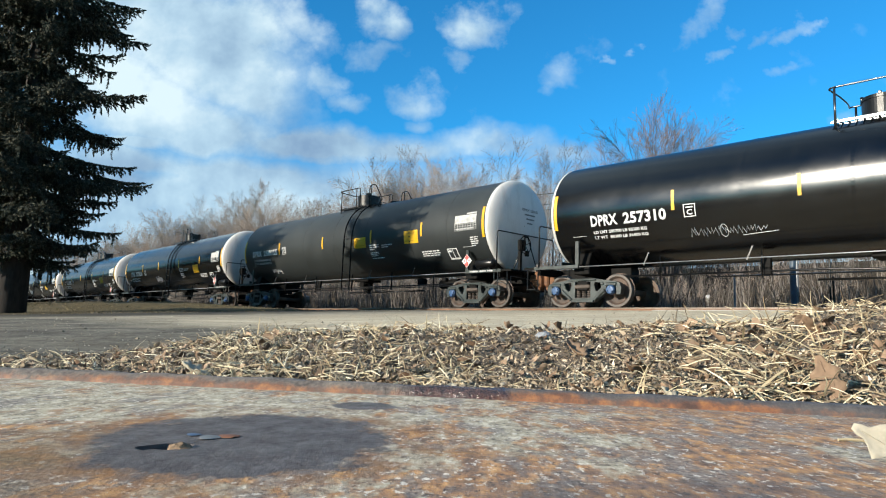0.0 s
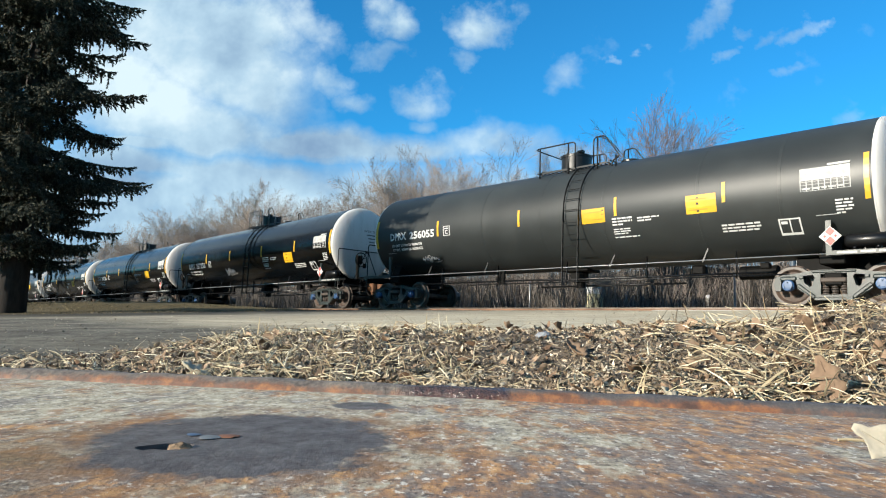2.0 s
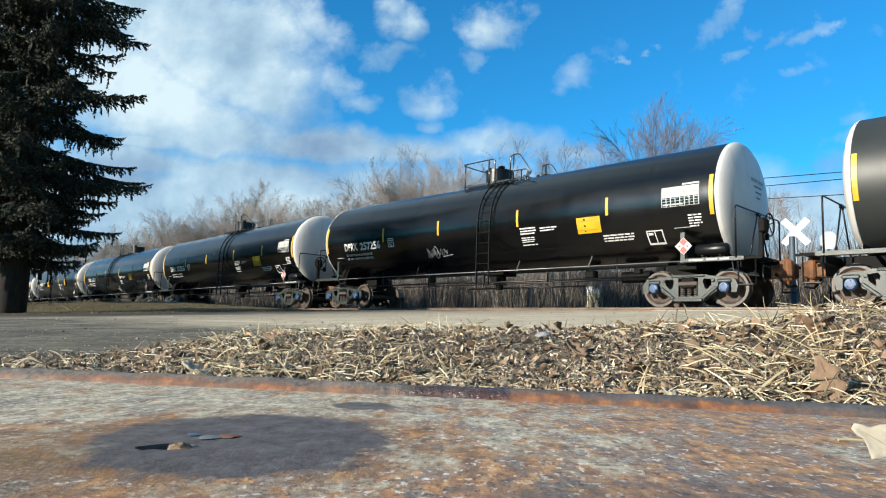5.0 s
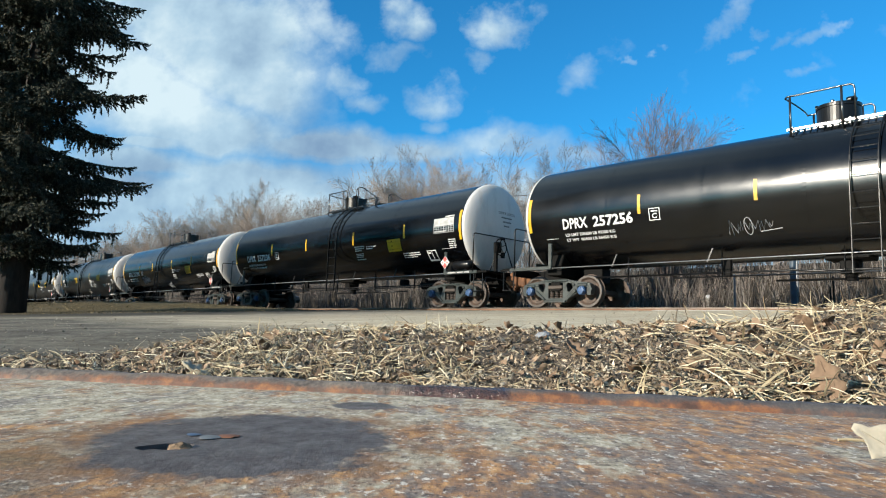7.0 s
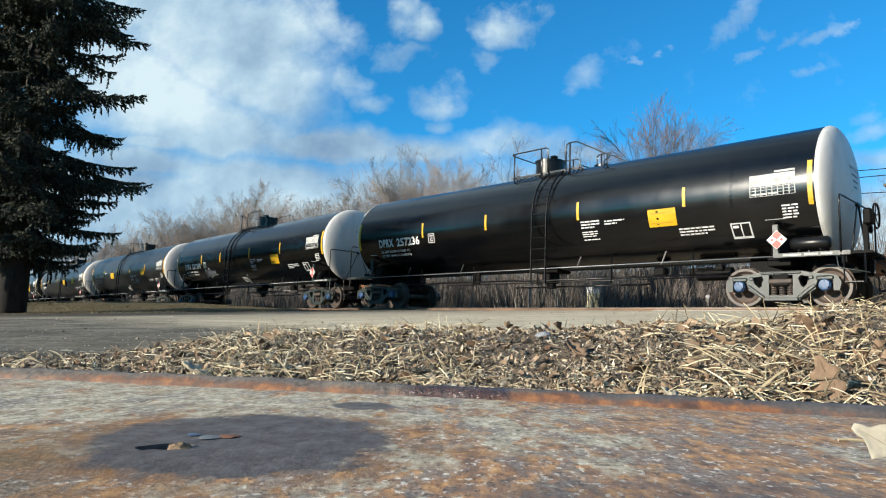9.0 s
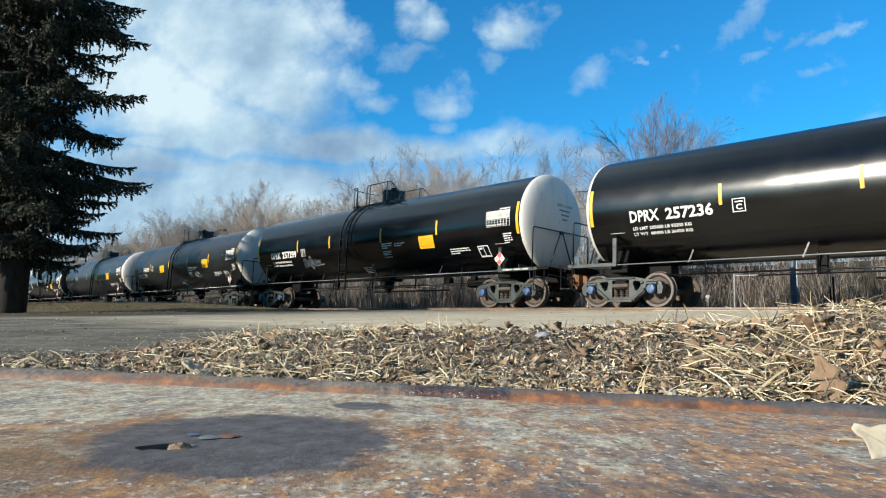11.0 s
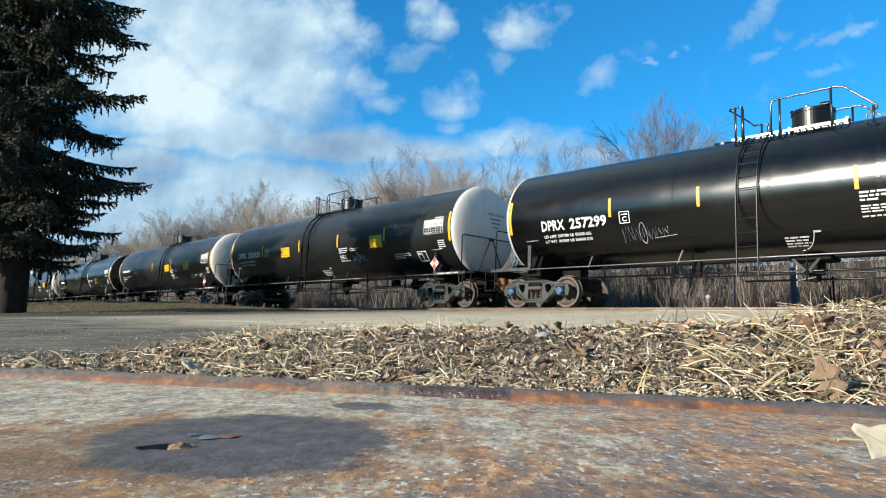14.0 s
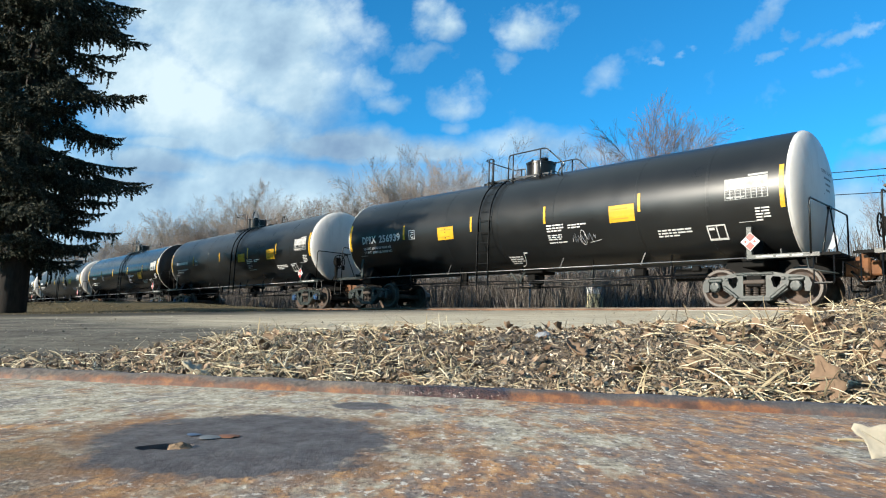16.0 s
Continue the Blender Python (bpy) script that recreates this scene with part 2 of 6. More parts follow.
BLACK_GLOSS = tank_paint("glossy_black_tank_paint", 0.185, (0.0009, 0.00105, 0.0014), 0.58)
BLACK_MATT = tank_paint("dull_black_tank_paint", 0.42, (0.0155, 0.018, 0.0184), 0.36)
BLACK_SEMI = tank_paint("half_dull_black_tank_paint", 0.3, (0.0052, 0.006, 0.0066), 0.52)
BLACK_PART = simple("black_painted_steel", (0.0037, 0.0037, 0.00407), 0.34, 0.0, 0.35, 8, 0.0, 0.3)
BLACK_RAIL = simple("glossy_black_rail_paint", (0.00592, 0.00592, 0.00629), 0.3, 0.0, 0.3, 8, 0.0, 1.0)
LADDER = simple("black_ladder_paint", (0.00518, 0.00518, 0.00555), 0.42, 0.0, 0.3, 8, 0.0, 0.35)
GREY_CAST = simple("grey_cast_steel", (0.019, 0.0245, 0.0235), 0.42, 0.0, 0.5, 9, 0.25, 0.4)
DARK_STEEL = simple("grimy_black_steel", (0.00296, 0.00281, 0.00259), 0.65, 0.0, 0.4, 9, 0.2, 0.1)
SPRING = simple("brown_spring_steel", (0.0444, 0.0333, 0.0266), 0.7, 0.1, 0.4, 12)
RUST_CAST = simple("rusty_cast_steel", (0.12, 0.05, 0.019), 0.8, 0.1, 0.45, 9, 0.3)
BLUE_CAP = simple("blue_bearing_cap_paint", (0.012, 0.045, 0.115), 0.45, 0.0, 0.25, 14)
HEAD = head_paint()
WHEEL = wheel_steel()
TREAD = simple("worn_wheel_rim", (0.052, 0.043, 0.037), 0.5, 0.25, 0.3, 20)
YELLOW = simple("yellow_reflective_sheet", (0.459, 0.259, 0.00296), 0.45, 0.0, 0.12, 10)
WHITE = simple("white_stencil_paint", (0.444, 0.444, 0.437), 0.6, 0.0, 0.1, 20)
OLD_WHITE = simple("faded_white_stencil_paint", (0.296, 0.296, 0.289), 0.6, 0.0, 0.3, 20)
CHALK = simple("white_chalk_line", (0.37, 0.37, 0.37), 0.9, 0.0, 0.3, 30)
RED = simple("red_placard_print", (0.37, 0.0444, 0.037), 0.5, 0.0, 0.1, 10)
GALV = simple("galvanised_steel", (0.2, 0.207, 0.215), 0.45, 0.5, 0.2, 10)
RAIL_RUST = simple("rusty_rail_steel", (0.148, 0.0777, 0.0444), 0.75, 0.2, 0.35, 5, 0.2)
RAIL_TOP = simple("polished_rail_head", (0.13, 0.1, 0.08), 0.4, 0.5, 0.25, 5)
CONCRETE = simple("pale_concrete", (0.244, 0.229, 0.2), 0.9, 0.0, 0.2, 3, 0.2)
PLATE = plate_rust()
LIP = plate_rust(True)
GROUND = ground_mat()
BARK_GREY = bark("grey_bark", (0.074, 0.0629, 0.0555), (0.222, 0.192, 0.17))
TWIG = bark("brown_grey_twigs", (0.141, 0.111, 0.0925), (0.252, 0.204, 0.17))
TWIG_DARK = bark("reddish_brown_twigs", (0.111, 0.074, 0.0629), (0.222, 0.159, 0.133))
BARK_LIMB = bark("dark_limb_bark", (0.045, 0.034, 0.03), (0.125, 0.095, 0.082))
BARK_SPRUCE = bark("spruce_bark", (0.008, 0.006, 0.005), (0.026, 0.021, 0.018))
BRUSH = straw_mat("brush_stems", ((0.0, (0.0192, 0.0163, 0.0141)), (0.55, (0.0629, 0.054, 0.0466)), (1.0, (0.185, 0.167, 0.148))))
NEEDLE = straw_mat("spruce_needles", ((0.0, (0.012, 0.016, 0.011)), (0.65, (0.03, 0.036, 0.026)), (1.0, (0.09, 0.085, 0.057))))
STRAW = straw_mat("dry_straw", ((0.0, (0.0888, 0.0629, 0.0385)), (0.3, (0.207, 0.155, 0.0962)), (0.6, (0.385, 0.311, 0.189)), (0.85, (0.518, 0.437, 0.285)), (1.0, (0.607, 0.54, 0.4))))
MULCH = straw_mat("dark_mulch_chips", ((0.0, (0.035, 0.026, 0.018)), (0.3, (0.125, 0.095, 0.067)), (0.62, (0.25, 0.195, 0.137)), (0.85, (0.38, 0.3, 0.21)), (1.0, (0.6, 0.53, 0.41))))
DEAD_GRASS = straw_mat("dead_grass", ((0.0, (0.035, 0.03, 0.015)), (0.5, (0.09, 0.073, 0.037)), (1.0, (0.21, 0.165, 0.09))))
PEBBLE = straw_mat("pale_grit", ((0.0, (0.0888, 0.074, 0.0555)), (0.6, (0.266, 0.229, 0.174)), (1.0, (0.488, 0.444, 0.37))))
LAMP_BLUE = simple("blue_grey_painted_steel", (0.035, 0.055, 0.078), 0.5, 0.0, 0.2, 6)
SIGN_BACK = simple("pale_grey_sign_back", (0.34, 0.36, 0.38), 0.5, 0.0, 0.08, 4)
SIGN_WHITE = simple("white_sign_sheet", (0.592, 0.592, 0.592), 0.5, 0.0, 0.06, 4)
BIN_YELLOW = simple("faded_yellow_plastic", (0.444, 0.414, 0.266), 0.6, 0.0, 0.15, 4)
WIRE = simple("dark_overhead_wire", (0.008, 0.008, 0.008), 0.8, 0.0, 0.2, 6, 0.0, 0.1)
POLE_WOOD = bark("weathered_pole_wood", (0.0666, 0.0518, 0.0407), (0.148, 0.122, 0.0962))
PALE_LEAF = straw_mat("bleached_leaf", ((0.0, (0.266, 0.237, 0.178)), (1.0, (0.37, 0.34, 0.274))))
LEAF = straw_mat("dead_oak_leaf", ((0.0, (0.1, 0.058, 0.034)), (0.5, (0.19, 0.125, 0.08)), (1.0, (0.32, 0.23, 0.155))))

# ---------------------------------------------------------------- mesh helpers


def part(name, bm, material, parent=None, label="", smooth=False):
    """Links a bmesh as one mesh object under a thing or under a part."""
    me = bpy.data.meshes.new(name)
    bm.normal_update()
    if smooth:
        for f in bm.faces:
            f.smooth = True
    bm.to_mesh(me)
    bm.free()
    for m in material if isinstance(material, (list, tuple)) else [material]:
        me.materials.append(m)
    ob = new(name, me)
    ob.parent = parent
    if label:
        tagged(ob, label)
    return ob


def mesh_part(name, verts, faces, material, parent=None, label="", smooth=False):
    me = bpy.data.meshes.new(name)
    me.from_pydata(verts, [], faces)
    me.materials.append(material)
    if smooth:
        me.shade_smooth()
    ob = new(name, me)
    ob.parent = parent
    if label:
        tagged(ob, label)
    return ob


def empty(name, m=None):
    ob = new(name)
    if m is not None:
        ob.matrix_basis = m
    return ob


def box(bm, c, s, m=None, bevel=0.0):
    """A box with its centre at c and its full sizes s."""
    v = bmesh.ops.create_cube(bm, size=1)["verts"]
    bmesh.ops.scale(bm, vec=s, verts=v)
    if bevel:
        e = list({e for x in v for e in x.link_edges})
        v = bmesh.ops.bevel(bm, geom=e, offset=bevel, segments=1, affect="EDGES")["verts"]
    bmesh.ops.transform(bm, matrix=Matrix.Translation(c) @ (m or Matrix()), verts=v)
    return v


def rod(bm, p, q, r, seg=8, r2=None):
    p, q = Vector(p), Vector(q)
    d = q - p
    m = Matrix.Translation((p + q) / 2) @ d.to_track_quat("Z", "Y").to_matrix().to_4x4()
    return bmesh.ops.create_cone(bm, cap_ends=True, segments=seg, radius1=r, radius2=r if r2 is None else r2, depth=d.length, matrix=m)["verts"]


def bar(bm, p, q, w, h, bevel=0.0):
    """A straight bar of width w (sideways) and height h from p to q."""
    p, q = Vector(p), Vector(q)
    d = q - p
    v = bmesh.ops.create_cube(bm, size=1)["verts"]
    bmesh.ops.scale(bm, vec=(w, h, d.length), verts=v)
    if bevel:
        e = list({e for x in v for e in x.link_edges})
        v = bmesh.ops.bevel(bm, geom=e, offset=bevel, segments=1, affect="EDGES")["verts"]
    z = d.normalized()
    x = Vector((0, 1, 0)) if abs(z.y) < 0.9 else Vector((1, 0, 0))
    y = z.cross(x).normalized()
    x = y.cross(z)
    m = Matrix((x, y, z)).transposed().to_4x4()
    bmesh.ops.transform(bm, matrix=Matrix.Translation((p + q) / 2) @ m, verts=v)
    return v


def tube(bm, pts, r, seg=6):
    """A bent tube through pts, with a joint ball's worth of overlap at the bends."""
    pts = [Vector(p) for p in pts]
    rings = []
    up = None
    for i, p in enumerate(pts):
        a = (pts[i] - pts[i - 1]).normalized() if i else (pts[1] - pts[0]).normalized()
        b = (pts[i + 1] - pts[i]).normalized() if i < len(pts) - 1 else a
        t = (a + b).normalized()
        if up is None:
            up = Vector((0, 0, 1)) if abs(t.z) < 0.9 else Vector((1, 0, 0))
        x = t.cross(up).normalized()
        up = x.cross(t).normalized()
        k = 1 / max(0.5, (a.dot(t)))
        rings.append([bm.verts.new(p + (x * math.cos(w) + up * math.sin(w)) * r * k) for w in (2 * math.pi * j / seg for j in range(seg))])
    for u, v in zip(rings, rings[1:]):
        for j in range(seg):
            bm.faces.new((u[j], u[(j + 1) % seg], v[(j + 1) % seg], v[j]))
    bm.faces.new(rings[0][::-1])
    bm.faces.new(rings[-1])


def round_pts(pts, r=0.08, n=4):
    """Rounds the corners of a polyline."""
    pts = [Vector(p) for p in pts]
    out = [pts[0]]
    for a, b, c in zip(pts, pts[1:], pts[2:]):
        u, v = (a - b), (c - b)
        k = min(r, u.length * 0.45, v.length * 0.45)
        u, v = b + u.normalized() * k, b + v.normalized() * k
        out += [u.lerp(b, t).lerp(b.lerp(v, t), t) for t in (i / n for i in range(n + 1))]
    return out + [pts[-1]]


def spun(bm, profile, seg=64, axis="X", mats=None, closed=False):
    """Turns a profile of (along, radius) about the x or y axis."""
    rings = []
    for s, r in profile:
        ring = []
        for j in range(seg):
            w = 2 * math.pi * j / seg
            c, d = r * math.cos(w), r * math.sin(w)
            ring.append(bm.verts.new((s, c, d) if axis == "X" else (c, s, d) if axis == "Y" else (c, d, s)))
        rings.append(ring)
    for i, (u, v) in enumerate(zip(rings, rings[1:])):
        for j in range(seg):
            f = bm.faces.new((u[j], v[j], v[(j + 1) % seg], u[(j + 1) % seg]))
            if mats:
                f.material_index = mats[i]
    return rings


def slab(bm, outline, y0, y1):
    """A plate in the xz plane between y0 and y1."""
    a = [bm.verts.new((x, y0, z)) for x, z in outline]
    b = [bm.verts.new((x, y1, z)) for x, z in outline]
    n = len(outline)
    bm.faces.new(a)
    bm.faces.new(b[::-1])
    for i in range(n):
        bm.faces.new((a[i], b[i], b[(i + 1) % n], a[(i + 1) % n]))


@lru_cache(None)
def text_mesh(body, bold=0.0):
    """Vertices and faces of a line of lettering one unit high, from 0 on."""
    cu = bpy.data.curves.new("lettering", "FONT")
    cu.body, cu.size, cu.offset, cu.resolution_u = body, 1.0, bold, 2
    ob = bpy.data.objects.new("lettering", cu)
    me = bpy.data.meshes.new_from_object(ob)
    vs = [(v.co.x, v.co.y) for v in me.vertices]
    fs = [tuple(p.vertices) for p in me.polygons]
    bpy.data.meshes.remove(me)
    bpy.data.objects.remove(ob)
    bpy.data.curves.remove(cu)
    x0 = min(v[0] for v in vs)
    h = max(v[1] for v in vs)
    w = max(v[0] for v in vs) - x0
    return [((x - x0) / w, y / h) for x, y in vs], fs


# ---------------------------------------------------------------- the lie of the land


def smooth01(t):
    t = min(1.0, max(0.0, t))
    return t * t * (3 - 2 * t)


def bend(x):
    """How far the track leaves its straight line and level, far down the line: sideways, up, and its turn."""
    d = max(0.0, -x - 14.0)
    e = min(d, 18.0)
    k = e * e + 2 * e * (d - e)
    return 0.0014 * k, -0.00004 * k, -math.atan(0.0028 * e)


def land(x, y):
    """Height of the ground: level by the camera, a ramp up to the track, brush land behind it."""
    t = min(1.0, max(0.0, (y - 0.9) / 13.6))
    z = 0.787 * t
    if y > 18.5:
        z -= 0.1 * smooth01((y - 18.5) / 3)
        z += 3.9 * smooth01((y - 26) / 13)
    z += bend(x)[1] * smooth01((y - 6) / 8)
    z += 0.4 * smooth01((-x - 18) / 14) * smooth01((y - 3) / 6) * (1 - smooth01((y - 12.5) / 2))      # low grassy rise
    far = math.hypot(x, y)
    z += 0.012 * noise.noise((x * 0.5, y * 0.5, 1.0)) * min(1, far / 3)
    return z


def ground():
    bm = bmesh.new()
    xs = sorted({*[-3000, -1500, -700, -400, -250, -180], *range(-140, 60, 4), *[i * 0.5 for i in range(-60, 20)], 80, 120, 250, 600, 1500, 3000})
    ys = sorted({*[-3000, -800, -250, -80, -30, -12, -5], *[i * 0.5 for i in range(-5, 48)], *range(24, 60, 4), 80, 120, 250, 700, 1500, 3000})
    grid = [[bm.verts.new((x, y, land(x, y))) for x in xs] for y in ys]
    for r0, r1 in zip(grid, grid[1:]):
        for i in range(len(xs) - 1):
            bm.faces.new((r0[i], r0[i + 1], r1[i + 1], r1[i]))
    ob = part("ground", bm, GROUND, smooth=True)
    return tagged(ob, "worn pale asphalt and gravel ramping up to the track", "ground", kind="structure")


ground()

# ---------------------------------------------------------------- track


def rail_line(bm, prof, y):
    """A profile of (sideways, up) drawn along the track."""
    xs = [60, 30, 0, -14] + [-14 - 2 * i for i in range(1, 10)] + [-32 - 12 * i for i in range(1, 24)]
    rings = []
    for x in xs:
        dy, dz, _ = bend(x)
        rings.append([bm.verts.new((x, y + dy + u, RAIL + dz + v)) for u, v in prof])
    n = len(prof)
    for p, q in zip(rings, rings[1:]):
        for i in range(n):
            bm.faces.new((p[i], q[i], q[(i + 1) % n], p[(i + 1) % n]))


def track():
    for y in (TRACK - 0.7525, TRACK + 0.7525):
        ob = empty("rail")
        bm = bmesh.new()
        rail_line(bm, [(-0.036, -0.03), (-0.01, -0.045), (-0.01, -0.14), (-0.075, -0.165), (-0.075, -0.178), (0.075, -0.178), (0.075, -0.165), (0.01, -0.14), (0.01, -0.045), (0.036, -0.03)], y)
        part("web", bm, RAIL_RUST, ob)
        bm = bmesh.new()
        rail_line(bm, [(-0.037, -0.03), (-0.037, -0.004), (-0.03, 0.0), (0.03, 0.0), (0.037, -0.004), (0.037, -0.03)], y)
        part("rail_head", bm, RAIL_TOP, ob, "bright worn top of the rail")
        tagged(ob, "rusty steel running rail with a worn bright top", "rail", "rails of the track", kind="structure")
    bm = bmesh.new()
    for i in range(300):
        x = 14 - i * 0.56
        dy, dz, turn = bend(x)
        box(bm, (x, TRACK + dy, RAIL + dz - 0.27), (0.22, 2.5, 0.18), pose(0, 0, 0, 0, 0, random.uniform(-1, 1)))
    tagged(part("sleepers", bm, DARK_STEEL), "dark weathered timber sleepers half buried in ballast", "sleepers", kind="stuff")
    # pale concrete crossing panels along the near rail
    for i in range(4):
        bm = bmesh.new()
        box(bm, (-6.95 + i * 2.6, TRACK - 1.15, RAIL - 0.175), (2.58, 0.62, 0.17), bevel=0.015)
        tagged(part("crossing_panel", bm, CONCRETE), "worn pale concrete crossing panel beside the rail", "crossing panel", "crossing panels", kind="structure")


track()

# ---------------------------------------------------------------- tank cars
R, ZT, HALF, TAIL, DISH = 1.506, 2.643, 7.97, 7.82, 0.3      # tank radius, axis height over the rail, shell ahead of and behind the middle, depth of its heads
TRUCK_X, BASE, WHEEL_R = 7.09, 1.778, 0.457
PITCH_CAR, SPEED = 18.247, 5.108


def on_tank(x, phi, off=0.0):
    """A place on the tank's camera side: phi degrees above its axis."""
    w = radians(phi)
    return Vector((x, -(R + off) * math.cos(w), ZT + (R + off) * math.sin(w)))


def patch(bm, x0, x1, p0, p1, off=0.006, lean=0.0):
    """A sheet that lies on the tank between two x and two angles."""
    n = max(1, int(abs(p1 - p0) / 5))
    rows = []
    for i in range(n + 1):
        p = p0 + (p1 - p0) * i / n
        d = lean * (p - p0)
        rows.append([bm.verts.new(on_tank(x + d, p, off)) for x in (x0, x1)])
    for a, b in zip(rows, rows[1:]):
        bm.faces.new((a[0], a[1], b[1], b[0]))
    for side in (0, 1):
        inner = [bm.verts.new(on_tank(r[side].co.x, p0 + (p1 - p0) * i / n, -0.004)) for i, r in enumerate(rows)]
        for i in range(n):
            q = (rows[i][side], rows[i + 1][side], inner[i + 1], inner[i])
            bm.faces.new(q if side == 0 else q[::-1])


def lettering(bm, body, x0, x1, p0, p1, off=0.007, bold=0.03):
    """Lettering wrapped on the tank."""
    vs, fs = text_mesh(body, bold)
    made = [bm.verts.new(on_tank(x0 + (x1 - x0) * u, p0 + (p1 - p0) * v, off)) for u, v in vs]
    for f in fs:
        try:
            bm.faces.new([made[i] for i in f])
        except ValueError:
            pass


def lines(bm, rng, x0, x1, p0, p1, rows, fill=0.9):
    """Rows of short bars for stencilled small print."""
    for i in range(rows):
        hi = p1 - (p1 - p0) * i / rows
        lo = hi - (p1 - p0) / rows * 0.52
        x, end = x0, x1 if i < rows - 1 else x0 + (x1 - x0) * rng.uniform(0.45, 0.95)
        while x < end - 0.02:
            w = rng.uniform(0.06, 0.2)
            patch(bm, x, min(end, x + w), lo, hi, 0.005)
            x += w + 0.03


def shell_meshes():
    """The meshes that all cars share, built once."""
    kit = {}

    def keep(name, bm, mat, smooth=False):
        ob = part(name, bm, mat, None, "", smooth)
        kit[name] = ob.data
        bpy.data.objects.remove(ob)

    # shell with jacket seams
    bm = bmesh.new()
    prof = [(-TAIL, R)]
    prof.append((HALF, R))
    spun(bm, prof, 96)
    bmesh.ops.translate(bm, vec=(0, 0, ZT), verts=bm.verts)
    keep("shell", bm, BLACK_GLOSS, True)
    bm = bmesh.new()
    spun(bm, [(-0.035, R - 0.002), (-0.03, R + 0.004), (0.03, R + 0.004), (0.035, R - 0.002)], 96)
    bmesh.ops.translate(bm, vec=(0, 0, ZT), verts=bm.verts)
    keep("seam", bm, BLACK_GLOSS)
    # ellipsoidal head, towards +x
    bm = bmesh.new()
    prof = [(HALF + 0.02 + DISH * math.sin(w) ** 0.92, (R - 0.004) * math.cos(w)) for w in (radians(d) for d in (0, 3, 7, 14, 24, 34, 45, 56, 67, 78, 89.5))]
    spun(bm, prof, 72)
    bmesh.ops.translate(bm, vec=(0, 0, ZT), verts=bm.verts)
    keep("head", bm, HEAD, True)
    bm = bmesh.new()
    spun(bm, [(HALF - 0.012, R - 0.03), (HALF - 0.012, R + 0.006), (HALF + 0.02, R + 0.006), (HALF + 0.04, R - 0.03)], 96)
    bmesh.ops.translate(bm, vec=(0, 0, ZT), verts=bm.verts)
    keep("head_ring", bm, HEAD, True)
    # end underframe: stub sill, bolster, saddle, side sill, towards +x
    bm = bmesh.new()
    box(bm, (7.4, 0, 0.93), (2.6, 0.42, 0.42), bevel=0.02)
    box(bm, (TRUCK_X, 0, 1.0), (0.5, 2.3, 0.22), bevel=0.02)
    for y in (-0.8, 0.8):
        box(bm, (TRUCK_X, y, 1.26), (0.4, 0.5, 0.42), pose(0, 0, 0, 22 if y > 0 else -22), 0.02)
    keep("stub_sill", bm, DARK_STEEL)
    bm = bmesh.new()
    box(bm, (7.8, -1.36, 1.095), (1.5, 0.05, 0.09))
    box(bm, (7.8, -1.28, 1.06), (1.46, 0.14, 0.02))
    keep("side_sill", bm, GREY_CAST)
    bm = bmesh.new()
    for y in (-1.36, 1.36):
        box(bm, (7.1, y + (0.02 if y < 0 else -0.02), 1.43), (0.12, 0.06, 0.72), bevel=0.006)
    box(bm, (7.72, 0, 1.2), (0.02, 2.4, 0.14))
    keep("placard_post", bm, GREY_CAST)
    bm = bmesh.new()
    box(bm, (8.42, 0, 1.0), (0.1, 2.64, 0.2))
    keep("end_platform", bm, DARK_STEEL)
    bm = bmesh.new()
    box(bm, (8.48, 0, 1.115), (0.035, 2.7, 0.035))
    keep("slat", bm, DARK_STEEL)
    bm = bmesh.new()
    box(bm, (8.66, 0, 1.09), (0.56, 0.05, 0.05))
    keep("bearer", bm, DARK_STEEL)
    # handrail across the end, with an A-frame at its middle
    bm = bmesh.new()
    tube(bm, round_pts([(8.38, -1.38, 1.1), (8.38, -1.38, 2.33), (8.38, 1.38, 2.33), (8.38, 1.38, 1.1)], 0.1), 0.021)
    keep("end_handrail", bm, BLACK_PART, True)
    for name, y in (("rail_brace_near", -0.62), ("rail_brace_far", 0.62)):
        bm = bmesh.new()
        tube(bm, [(8.38, y * 0.06, 2.33), (8.38, y, 1.12)], 0.02)
        box(bm, (8.38, y * 0.08, 2.3), (0.07, 0.09, 0.1), bevel=0.015)
        keep(name, bm, BLACK_PART, True)
    for name, y in (("sill_step_near", -1.36), ("sill_step_far", 1.36)):
        bm = bmesh.new()
        tube(bm, round_pts([(8.42, y, 1.05), (8.42, y, 0.47), (8.8, y, 0.47), (8.8, y, 1.05)], 0.05), 0.016)
        box(bm, (8.61, y, 0.485), (0.34, 0.14, 0.02))
        keep(name, bm, BLACK_PART)
    bm = bmesh.new()
    tube(bm, round_pts([(8.3, -1.4, 1.04), (8.34, -1.43, 0.78), (8.9, -1.43, 0.66)], 0.06), 0.014)
    keep("grab_iron", bm, GREY_CAST, True)
    bm = bmesh.new()
    tube(bm, [(8.98, -1.4, 0.9), (8.98, -0.5, 0.86), (9.05, -0.2, 0.86)], 0.014)
    tube(bm, round_pts([(8.98, -1.4, 0.9), (8.98, -1.44, 0.6), (8.98, -1.3, 0.55)], 0.04), 0.014)
    keep("uncoupling_lever", bm, BLACK_PART, True)
    bm = bmesh.new()
    box(bm, (8.8, 0, 0.88), (0.36, 0.3, 0.32), bevel=0.03)
    box(bm, (8.98, 0, 0.9), (0.16, 0.46, 0.46), bevel=0.04)
    box(bm, (9.08, -0.12, 0.88), (0.2, 0.2, 0.52), pose(0, 0, 0, 0, 0, -14), 0.05)
